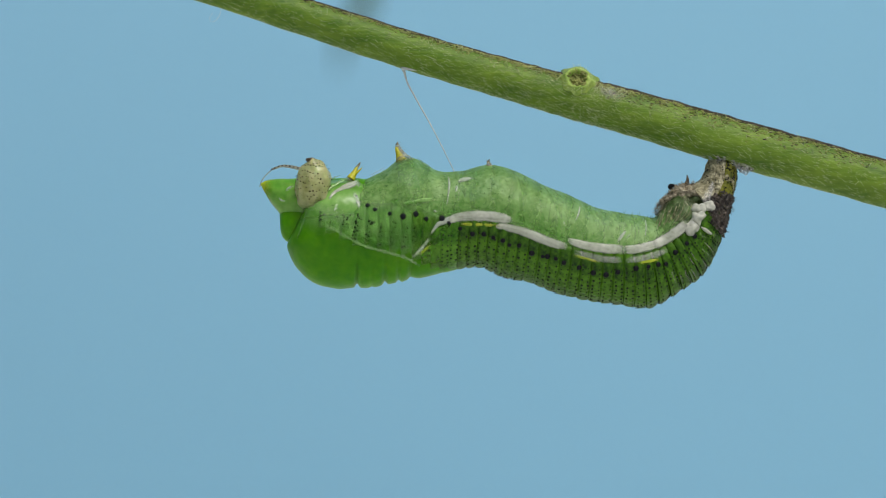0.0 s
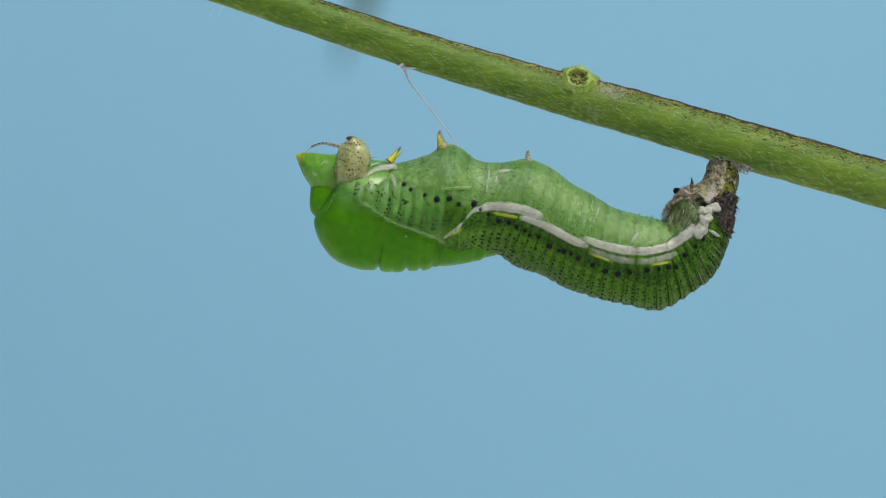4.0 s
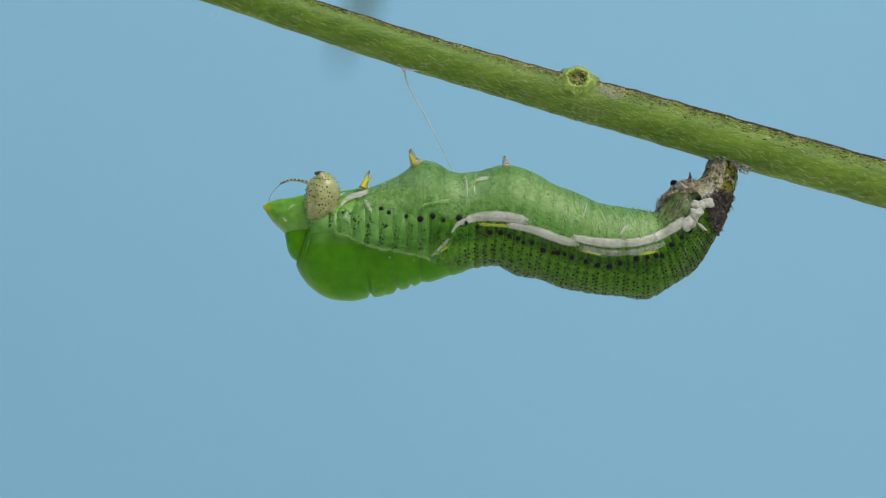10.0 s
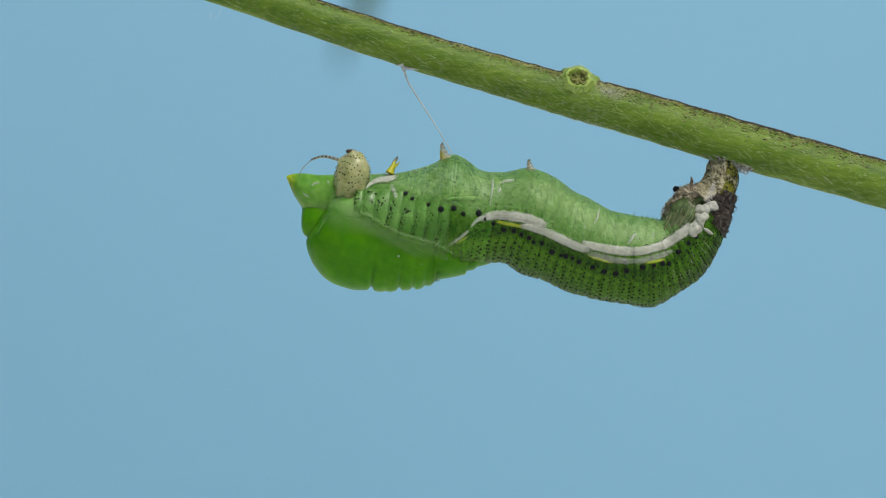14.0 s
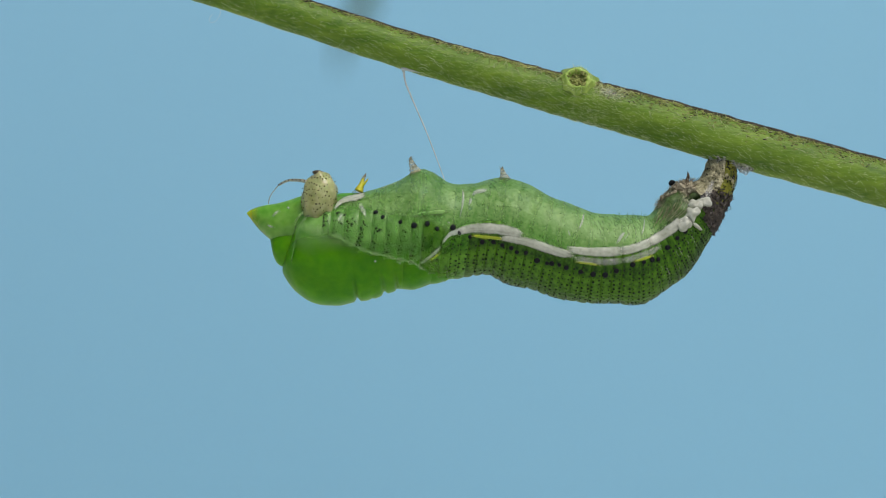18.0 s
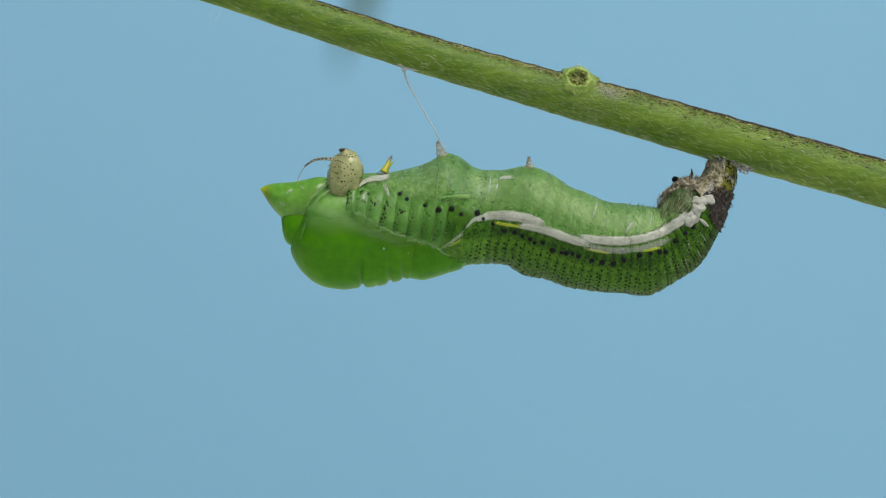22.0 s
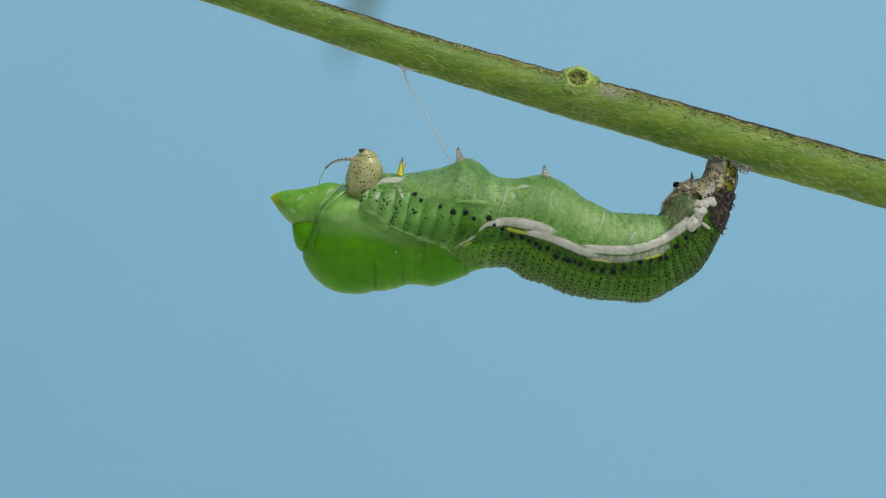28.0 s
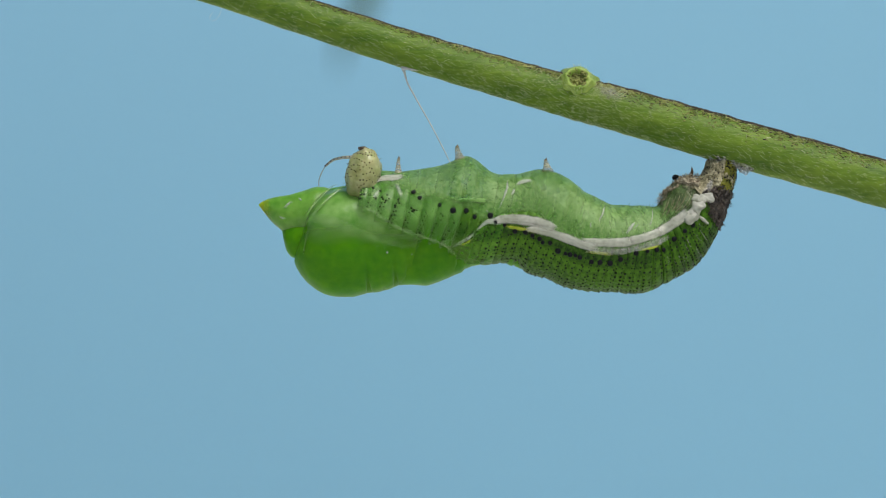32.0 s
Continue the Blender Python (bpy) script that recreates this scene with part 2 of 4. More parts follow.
    def soft(self, steps):
        """How a raised strip thins out towards its sides and ends."""
        return [max(abs(math.cos(2 * math.pi * i / 12)) ** 1.5, (1, 0.45, 0)[min(k, steps - k, 2)]) + 0.3 * max(0, noise.noise(Vector((k * 0.7, i * 0.5, steps)))) for k in range(steps + 1) for i in range(12)]


def smooth_path(points, n):
    """n + 1 points along a soft curve through the given ones."""
    p = np.array(points, float)
    out = []
    for k in range(n + 1):
        s = min(k / n * (len(p) - 1), len(p) - 1 - 1e-6)
        i, q = int(s), None
        f = s - i
        p0, p1, p2, p3 = p[max(i - 1, 0)], p[i], p[i + 1], p[min(i + 2, len(p) - 1)]
        out.append(0.5 * (2 * p1 + (p2 - p0) * f + (2 * p0 - 5 * p1 + 4 * p2 - p3) * f * f + (3 * p1 - p0 - 3 * p2 + p3) * f ** 3))
    return out


# ---- how the animal moves ----
TIMES = [k / 2 for k in range(65) if not (7 < k < 11 or 29 < k < 33 or 51 < k < 55)]
SWAY = [
    [0.07, -1.66, -1.04, -0.52, 1.31, 2.59, 2.67, 2.95, 0.71, 0.95, 0.13, 0.52, -0.74, -0.15, -0.05, -0.13, 0.14, 0.89, 0.37, 1.27, 0.81, 0.18, -0.25, 0.00, 0.81, 2.01, 2.65, 0.57, 0.69, 0.46, -0.51, -0.55, -0.94, 0.09, -0.46, 0.42, 0.42, 0.65, 1.03, -0.71, 0.03, 0.02, 1.12, -0.10, 2.14, 2.92, 1.48, 1.08, 0.66, 0.47, -0.38, 0.04, -0.33, 0.32, 0.80, 0.61],
    [-0.89, 1.33, -0.03, 0.31, -1.08, -1.23, -2.01, -2.89, -0.57, -1.19, 0.40, -0.42, 1.06, -0.28, 0.91, 0.88, 1.51, -0.02, -0.01, -1.53, -0.14, 1.13, 0.21, 0.00, -1.32, -1.50, -2.95, -0.08, -0.90, -0.49, 0.24, 0.09, 0.91, -0.97, 0.63, -0.53, -0.50, -0.66, -0.99, 0.52, -0.19, -0.25, -1.61, 0.16, -2.06, -2.36, -1.54, -0.27, -0.62, 0.07, 1.07, 0.23, 0.11, -0.30, -0.70, 0.17],
    [1.27, 0.71, 0.40, 0.12, -0.01, -0.67, 0.97, 0.67, 1.58, 2.30, 1.74, 2.47, 1.47, 0.90, -0.69, -0.14, -1.16, -0.10, 0.11, 0.64, 1.24, 0.70, 1.08, 0.00, 0.90, 0.96, 0.88, 0.85, 2.00, 2.50, 1.92, 1.80, 1.13, 0.21, -0.97, 0.55, 0.10, 0.36, 0.32, 0.32, 0.78, -0.18, -1.43, -0.75, 0.47, -0.13, 1.04, 1.23, 2.08, 2.69, 2.02, 2.56, 1.36, -0.90, -0.44, -0.23],
    [2.70, 0.43, 0.29, -0.77, -0.30, 1.16, 0.86, 1.20, 2.00, 2.47, 1.70, 1.42, 1.10, 0.58, 0.24, 0.71, 0.92, 2.31, 1.68, 2.93, 2.32, 1.10, 1.12, 0.00, 0.57, -0.33, 0.98, -0.49, 0.19, 0.93, 0.73, 0.17, 1.06, 0.11, -0.13, 1.11, 2.01, 2.37, 3.37, 1.50, 2.41, 1.44, 1.24, -0.21, 1.10, -0.14, -0.82, 0.84, 0.45, 1.16, 2.04, 0.45, 0.45, 0.16, 1.03, 3.55],
]
GUIDES = {
    "horn": (454, 368, -6.3, 3.6, 5.3, -5.8, 23.6, -0.1, -1.7, 34.2, 1.7, 1.8, -4.2, 2.3),
    "capsule": (555, 316, 23.3, -9.9, 11.4, -7.9, 21.8, -1.7, -7.5, 23.4, 1.5, -1.3, -3.6, -0.6),
    "leg_a": (633, 323, 19.0, -3.2, 7.7, -6.6, 21.6, -4.6, -5.9, 14.7, 2.3, -2.0, -2.3, -1.9),
    "leg_b": (728, 291, 31.2, 5.2, 7.1, -3.8, 23.3, -8.8, -4.9, 5.1, 3.9, -2.9, -2.1, -3.3),
    "leg_c": (881, 296, 26.6, 1.1, 8.8, 1.6, 21.1, -2.2, -5.7, 3.8, 2.3, 5.7, -0.2, -3.6),
    "hump": (772, 308, 29, 3, 8, -1, 22.2, -5.5, -5.3, 4.4, 3.1, 1.4, -1.1, -3.4),
    "saddle": (836, 318, 28, 2, 8, 0, 21.7, -4, -5.5, 4.1, 2.7, 3.5, -0.7, -3.5),
    "dot_a": (732, 396, 21.8, -2.8, 6.5, -2.7, 25.8, -9.3, 1.6, 5.6, 2.5, -0.9, -1.4, -2.8),
    "dot_end": (807, 399, 20.4, 2.0, 3.3, -0.9, 26.3, -6.8, 2.3, 4.1, 0.8, 1.6, -2.0, -2.0),
    "band_end": (915, 400, 19.7, 7.7, 5.2, 0.4, 16.8, -3.9, -2.4, 1.1, 0.3, 4.6, -0.9, -2.7),
    "back": (1040, 368, 9.4, 1.1, 3.6, 0.4, 12, 0.2, -1.1, 1.3, 1.6, 3.7, -0.3, -2.7),
    "low": (1114, 536, -2.6, -8.5, -2.0, 3.0, 10.3, -4.5, 0.7, -6.9, 6.9, 1.7, 2.8, -5.6),
    "kink": (874, 479, -5.8, 0.1, 1.6, -0.1, 12.4, -5.7, 0.1, 2.1, -4.1, 2.5, 1.0, -1.1),
    "turn": (1185, 511, -3.5, -6.8, 1.4, 2.1, 8.7, -2.9, -3.4, -5.2, 5.4, 0.9, 2.9, -3.6),
    "heel": (1245, 440, -4.5, -5.1, 4.9, 1.2, 7.0, -1.3, -7.5, -3.5, 3.9, 0.0, 2.9, -1.6),
    "right": (1292, 366, -1.9, -3.5, 0.6, 0.5, 5.3, 0.5, 1.1, 0.5, 2.4, 0.2, -0.5, -0.3),
    "tail_white": (1210, 389, -0.8, -5.5, 2.0, 0.5, 7.2, 4.4, 0.2, 1.5, 3.0, 2.8, 0.3, -2.8),
    "tuft": (1187, 330, 2.5, -6.5, -0.3, 2.3, 4.3, 5.9, 1.0, 1.0, 1.0, 4.1, 0.0, -2.0),
}
HORN_U = [12, -23, -6, 2, 54, 72, 77, 84, 22, 29, 6, 17, -8, 5, 0, -2, 2, 15, 3, 24, 14, 2, -2, 0, 23, 58, 66, 15, 20, 12, -12, -15, -21, 8, -12, 9, 6, 8, 12, -28, -8, -2, 23, -8, 61, 80, 46, 29, 23, 18, -6, 6, 2, 8, 17, 9]
HORN_V = [-35, 37, -11, -5, -44, -48, -72, -98, -17, -35, 15, -11, 41, -8, 29, 31, 52, 5, 3, -44, -2, 43, 12, 0, -41, -48, -93, 0, -24, -8, 17, 11, 43, -31, 21, -12, -8, -17, -26, 23, 5, -5, -58, -8, -77, -86, -60, -12, -24, 2, 38, 11, -2, -24, -34, 2]
HEAD_TURN = [1.3, -8.7, 1.6, -1.2, 8.0, 7.0, 9.5, 10.5, -1.0, 1.2, -6.1, -2.2, -11.0, 0.2, -9.6, -8.0, -13.3, -5.8, -4.0, 2.0, -3.6, -10.0, -5.5, -0.5, 5.0, 7.7, 10.5, -6.0, -0.8, -5.0, -7.2, -6.9, -10.5, -0.9, -3.2, -3.2, -3.8, -4.0, -1.8, -9.4, -8.3, -4.2, 6.0, -3.7, 8.3, 9.8, 6.0, -4.0, -2.6, -7.0, -14.7, -8.8, -5.4, -0.6, -1.4, -7.3]
HORN = (449, 361)


MEND = {"hump": ((0, 0, -18), (3, 0, -14), (6, 0, -12), (8, 0, -6), (10, 0, -8), (11, 0, -12), (12.5, 0, -1), (13, 0, 0), (14, 0, -7), (18, 0, -7), (19, 0, -1), (20, 0, 0), (21, 0, -3), (22, 0, -6), (23, 0, -4), (25, 0, -4), (28, 0, 0), (30, 0, 3), (32, 0, 5)), "saddle": ((0, 0, -7), (3, 0, -12), (6, 0, -11), (8, 0, -6), (9, 0, -9), (10, 0, -9), (11, 0, -13), (12.5, 0, -1), (13, 0, 0), (14, 0, -6), (18, 0, -6), (19, 0, -1), (20, 0, 0), (21, 0, -6), (22, 0, -13), (23, 0, -8), (24, 0, -6), (25, 0, -9), (25.5, 0, -6), (28, 0, -7), (30, 0, -5), (32, 0, -8)), "low": ((1, 0, 0), (3, 0, 4), (4, 0, 3), (5, 0, 0), (6, 0, -6), (6.5, 0, 1), (7, 0, 7), (7.5, 0, 4), (8, 0, 0), (16, 0, -4), (17, 0, -5), (18, 0, 0), (19, 0, 0), (20, 0, -8), (21, 0, -5), (22, 0, 0)), "back": ((0, 0, -2), (3, 0, -6), (6, 0, -4), (9, 0, -7), (11, 0, -5), (12.5, 0, 0), (13, 0, 0), (14, 0, -5), (14.5, 0, -6), (17, 0, 0), (20, 0, 0), (22, 0, -8), (24, 0, -2), (25, 0, 2), (26, 0, 0)), "turn": ((0, 6, 2), (3, 4, 3), (3.5, 4, 3), (5.5, 0, 0), (6.5, 0, 0), (7, 5, 4), (8, 0, 0), (9, 0, -4), (10, 0, 0), (11, 0, -4), (12, 6, 4), (13, 0, 0), (19, 0, 0), (20, -3, -5), (21, 0, 0), (27, 0, 0), (28, 3, 1), (30, 5, 4), (31, 3, 2), (32, 3, 2)), "heel": ((0, 8, 2), (3, 4, 2), (5, 0, 0), (6.5, 0, 0), (7, 6, 2), (8, 1, 0), (9, 0, 0), (10, 4, 2), (12, 9, 4), (13, 0, 0), (14, 5, 0), (14.5, 5, 0), (16, 0, 0), (27, 0, 0), (28, 3, 1), (30, 6, 3), (31, 4, 2), (32, 4, 2)), "rings": ((1, 0, 0), (2, 0, -5), (3, 0, -2), (5, 0, 0), (13, 0, 0), (13.5, 0, -4), (14, 0, -9), (14.5, 0, -9), (16.5, 0, 0), (24, 0, 0), (25, 0, 5), (25.5, 0, 4), (28, 0, 5), (32, 0, 7)), "band_end": ((0, 0, -5), (4, 0, 0)), "kink": ((0, 0, -4), (1.5, -2, -4), (2, -10, -13), (3, -12, -16), (3.5, -12, -17), (5.5, 0, 0), (13, 0, 0), (13.6, 0, -6), (14.5, -4, -8), (16.5, 0, 0), (24.5, 0, 0), (25, -2, -9), (25.5, 0, -6), (27, 0, 0)), "leg_c": ((0, -13, 2), (1.5, -10, 2), (3, -4, 1), (6, 4, -5), (9, 2, 5), (13, 0, 0), (19, 1, -7), (20, -2, -7), (21, -2, -4), (21.5, -5, 8), (22, -6, 13), (22.5, 2, 4), (23, 6, -2), (24, 3, -9), (25, 3, -11), (27, -1, -2), (28, -2, 1), (32, -4, -3)), "leg_a": ((0, -2, 2), (23, -3, 2), (27, -8, 7), (32, -8, 6)), "leg_b": ((0, 0, 0), (6, 6, 1), (10, 4, 1), (11, 2, -5), (12, 1, 0), (13, 0, 0), (19, -1, -4), (23, 4, -3), (25, 8, -3), (28, 13, -2), (30, 13, 2), (32, 13, -3))}


def mend(name, t):
    more = np.array(MEND.get(name, ((0, 0, 0),)), float)
    return np.array((np.interp(t, more[:, 0], more[:, 1]), np.interp(t, more[:, 0], more[:, 2])))


def drift(name, t):
    g, a = GUIDES[name], (t - 13) / 10
    return np.array((g[2] * a + g[4] * a * a, g[3] * a + g[5] * a * a)) + mend(name, t)


def swing(name, i):
    g = GUIDES[name]
    return sum(SWAY[r][i] * np.array(g[6 + 2 * r:8 + 2 * r]) for r in range(4))


def bending(src, dst):
    """A smooth bend of the sheet that carries src by dst."""
    n = len(src)

    def kern(a):
        r = np.linalg.norm(a[:, None] - src[None], axis=2)
        return r * r * np.log(r + 1e-9) / 1e4

    p = np.c_[np.ones(n), src / 1000]
    m = np.block([[kern(src) + 0.4 * np.eye(n), p], [p.T, np.zeros((3, 3))]])
    co = np.linalg.solve(m, np.r_[dst, np.zeros((3, 2))])
    return lambda q: kern(q) @ co[:n] + np.c_[np.ones(len(q)), q / 1000] @ co[n:]


ANCHORS = [(1275, 275), (1310, 290), (1250, 285)]
STAYS = {"capsule": 1, "leg_a": 1, "leg_b": 0.8, "hump": 0.7, "saddle": 0.6, "dot_a": 0.9, "dot_end": 0.7, "leg_c": 0.5, "band_end": 0.5}


def bends(skin):
    """The bend at each of the times: of the old skin, which slides back, or of the body in it."""
    out = []
    for i, t in enumerate(TIMES):
        src, dst = [], []
        for name, g in GUIDES.items():
            if skin and name == "horn":
                continue
            move = drift(name, t)
            if skin and name == "kink":
                move = np.array((1.2 * (t - 13), 0)) + mend(name, t)
            elif not skin and name in STAYS:
                move = drift("horn", t) * STAYS[name]
            src.append(g[:2])
            dst.append(swing(name, i) + move)
        src += ANCHORS
        dst += [np.zeros(2)] * len(ANCHORS)
        out.append(bending(np.array(src, float), np.array(dst, float)))
    return out


SKIN_BENDS, BODY_BENDS = bends(True), bends(False)


def ride(bent, p, q, at=None, give=1.0):
    """Where a piece that spans from p to q goes: at each time the place and turn of its middle, or of the point at; give: how far it turns with the skin."""
    p, q = np.array(p, float), np.array(q, float)
    rows = []
    d = np.array(at, float) - (p + q) / 2 if at is not None else np.zeros(2)
    for t, f in zip(TIMES, bent):
        a, b = f(np.array([p, q]))
        v, w = q - p, q - p + b - a
        turn = math.atan2(w[1], w[0]) - math.atan2(v[1], v[0])
        turn = ((turn + math.pi) % (2 * math.pi) - math.pi) * give
        spun = np.array((d[0] * math.cos(turn) - d[1] * math.sin(turn), d[0] * math.sin(turn) + d[1] * math.cos(turn)))
        rows.append((t, (p + q + a + b) / 2 + spun, turn))
    return rows


MOVES = []


def carry(ob, rows):
    """Notes the way of a part, in its thing's space."""
    base = ORIGIN[ob.parent.name] if ob.parent else Vector((0, 0, 0))
    MOVES.append((ob, [(t, Matrix.Translation(G(*c) - base) @ Matrix.Rotation(a, 4, "Y")) for t, c, a in rows]))


def nose_rows(p):
    """The way of a piece of the stiff front end whose middle is p."""
    out = []
    for i, t in enumerate(TIMES):
        a = radians(HEAD_TURN[i])
        du, dv = p[0] - HORN[0], p[1] - HORN[1]
        out.append((t, (HORN[0] + HORN_U[i] + du * math.cos(a) - dv * math.sin(a), HORN[1] + HORN_V[i] + du * math.sin(a) + dv * math.cos(a)), a))
    return out


# ---- setting ----
def sheet(name, corners, material, label, category):
    lo, hi = corners
    verts = [Vector((x, y, z)) for x in (lo[0], hi[0]) for y in (lo[1], hi[1]) for z in (lo[2], hi[2])]
    faces = [(0, 1, 3, 2), (4, 6, 7, 5), (0, 4, 5, 1), (2, 3, 7, 6), (0, 2, 6, 4), (1, 5, 7, 3)]
    return tagged(part(name, (verts, faces), material, smooth=False), label, category, kind="structure")


rows = [[Vector((x, 0.5 + x * x / 1.8 + z * z / 1.2 + y, z)) for x in np.linspace(-0.5, 0.5, 41)] for y, z in [(0.004, -0.1)] + [(0, z) for z in np.linspace(-0.1, 0.5, 31)] + [(0.004, z) for z in np.linspace(0.5, -0.1, 31)]]
n = 41
faces = [(k * n + i, k * n + i + 1, (k + 1) * n + i + 1, (k + 1) * n + i) for k in range(len(rows) - 1) for i in range(n - 1)]
tagged(part("backdrop", ([v for row in rows for v in row], faces), PAPER), "gently bowed pale blue paper backdrop, out of focus", "backdrop", kind="structure")
# unseen slab at the stem's foot, white to bounce light onto the underside
sheet("floor", ((-0.9, -0.9, -0.12), (0.9, 0.9, -0.1)), BOUNCE, "plain unseen white bounce slab below the plant stem", "floor")

# ---- the plant stem ----
LINE = [(-700, -345), (-300, -225), (0, -134), (345, -31), (700, 83.6), (900, 142), (1020, 176), (1100, 196), (1300, 253), (1568, 327), (2000, 450), (2700, 700), (3300, 1150), (3600, 1900), (3650, 2950)]
GIRTH = [29, 29.5, 30, 31, 33.3, 35, 37, 39, 41, 40.5, 41, 42, 44, 46, 48]


STEM_PATH = smooth_path([(a, b, g) for (a, b), g in zip(LINE, GIRTH)], 140)


def stem_point(w, phi, grow=1.0):
    """A point of the stem's surface: w steps along it, phi round it from the top towards the eye. Also the normal and the run."""
    i = min(max(int(w), 0), 139)
    f = w - i
    p = STEM_PATH[i] * (1 - f) + STEM_PATH[i + 1] * f
    d = STEM_PATH[i + 1][:2] - STEM_PATH[i][:2]
    d = d / math.hypot(*d)
    up = np.array((d[1], -d[0]))
    n = Vector((up[0] * math.cos(phi), -math.sin(phi), -up[1] * math.cos(phi)))
    swell = 1 + 0.012 * math.sin(w * 1.7) + 0.01 * math.sin(w * 3.1 + 2)
    c = p[:2] + up * math.cos(phi) * p[2] * grow * swell
    return G(c[0], c[1], -math.sin(phi) * p[2] * grow * swell), n, Vector((d[0], 0, -d[1]))


def build_stem():
    stem = thing("plant_stem", G(3650, 2941), "green hairy plant stem with a dark bark ridge, slanting", "plant stem")
    loops = [[stem_point(w, 2 * math.pi * i / 28)[0] for i in range(28)] for w in np.linspace(0, 139.99, 260)]
    part("stalk", skinned(loops), STEM, stem, label="light green stalk with fine pale hairs")
    rnd = random.Random(4)
    # bark ridge along the upper edge, ragged
    loops = []
    for w in np.linspace(28, 104, 900):
        wide = 0.26 * (0.35 + 0.9 * abs(noise.noise(Vector((w * 1.3, 0, 0)))) + 0.8 * noise.noise(Vector((w * 7, 3, 0))) + 0.5 * noise.noise(Vector((w * 19, 5, 0))))
        lo, hi = -0.35, 0.26 + max(0.03, wide)
        lift = 1.035 + 0.03 * noise.noise(Vector((w * 5, 9, 0)))
        loops.append([stem_point(w, lo, 0.97)[0], stem_point(w, lo, lift)[0], stem_point(w, (lo + hi) / 2, lift + 0.02)[0], stem_point(w, hi, lift - 0.01)[0], stem_point(w, hi, 0.97)[0]])
    part("bark_ridge", skinned(loops), BARK, stem, label="dark brown ragged bark ridge")
    for count, spread, material, label, big in ((3600, 0.26, FLAKE, "tan crumbs of bark below the ridge", 3.8), (900, 0.2, BARK, "dark crumbs of bark below the ridge", 3.6)):
        geos = []
        for k in range(count):
            w = rnd.uniform(29, 104)
            crowd = 0.5 + 0.5 * noise.noise(Vector((w * 0.9, 2, 0)))
            phi = 0.34 + abs(rnd.gauss(0, spread * (1.35 if w > 66 else 0.8))) * (0.5 + crowd)
            p, n, d = stem_point(w, phi)
            d = (d + n.cross(d) * rnd.uniform(-0.8, 0.8)).normalized()
            geos.append(flake(p, n, d, rnd.uniform(1.0, big), rnd.uniform(0.7, 1.8)))
        tagged(part("bark_crumb", join(*geos), material, stem), label, kind="stuff")
    geos = []
    for k in range(7000):
        w, phi = rnd.uniform(26, 106), rnd.uniform(0.35, 3.3)
        p, n, d = stem_point(w, phi)
        side = n.cross(d)
        lean = (d + side * (rnd.uniform(-0.45, 0.1) if rnd.random() < 0.8 else rnd.uniform(-1.4, 1.0)) + n * rnd.uniform(0.02, 0.3)).normalized()
        geos.append(spine_hair(p, lean, rnd.choice((3, 4, 5, 6, 7, 8, 10, 13)), rnd.uniform(0.18, 0.32)))
    # longer hairs that stand up or curl, mostly near the ridge
    for k in range(240):
        w, phi = rnd.uniform(28, 106), 0.55 + abs(rnd.gauss(0, 0.5))
        p, n, d = stem_point(w, phi)
        lean = (n * rnd.uniform(0.3, 1.0) + d * rnd.uniform(-0.8, 0.8) + Vector((0, 0, rnd.uniform(-0.4, 0.6)))).normalized()
        bow = (d * rnd.uniform(-1, 1) + n.cross(d) * rnd.uniform(-1, 1)) * 0.5
        long = rnd.uniform(4, 10)
        geos.append(tube([p, p + lean * long * 0.5 * K, p + (lean + bow * 0.5).normalized() * long * K, p + (lean * 0.8 + bow * 1.4).normalized() * long * 1.25 * K], [0.42, 0.38, 0.3, 0.15], 4))
    tagged(part("hair", join(*geos), HAIR, stem), "fine pale hairs lying on the stalk", kind="stuff")
    loops = [G(*q) for q in smooth_path([(393, 18, -20), (391, 30, -26), (384, 40, -28), (375, 42, -26), (373, 34, -22), (378, 27, -20)], 20)]
    part("loose_fibre", tube(loops, [0.3] * 21, 5), SILK, stem, label="loose curled fibre under the stalk")
    # scar of a cut shoot
    c, axis = G(1020, 143, -33), Vector((0.02, -0.92, 0.38)).normalized()
    a = axis.cross(Vector((0, 0, 1))).normalized()
    b = axis.cross(a)

    def lathe(profile, wob, seed):
        loops = []
        for r, h in profile:
            loops.append([c + (a * math.cos(t) * 1.12 + b * math.sin(t)) * (r * (1 + wob * noise.noise(Vector((math.cos(t) * 2.6, math.sin(t) * 2.6, seed + h * 0.05))))) * K + axis * h * K for t in [2 * math.pi * i / 40 for i in range(40)]])
        return skinned(loops)

    scar = part("bud_scar", lathe([(38, -30), (31, -16), (25.5, -6), (22, 0), (20.5, 4), (18, 7), (15, 5), (12.5, 1), (10.5, -3)], 0.2, 1), SCAR, stem, c, "pale green stump of a cut side shoot")
    part("pith", lathe([(15, -6), (12, -3), (8, -1), (3, 0)], 0.5, 5), PITH, scar, label="brown crumbly pith")
    geos = []
    for k in range(60):
        t, r = rnd.uniform(0, 6.28), rnd.uniform(1, 17)
        p = c + (a * math.cos(t) + b * math.sin(t)) * r * K + axis * (0 if r < 11 else 6) * K
        geos.append(flake(p, axis, a * math.cos(t * 3) + b * math.sin(t * 3), rnd.uniform(2, 5), rnd.uniform(1, 3)))
    tagged(part("crumb", join(*geos), FLAKE, scar), kind="stuff")
    geos = []
    for k in range(150):
        t = rnd.uniform(0, 6.28)
        out = a * math.cos(t) + b * math.sin(t)
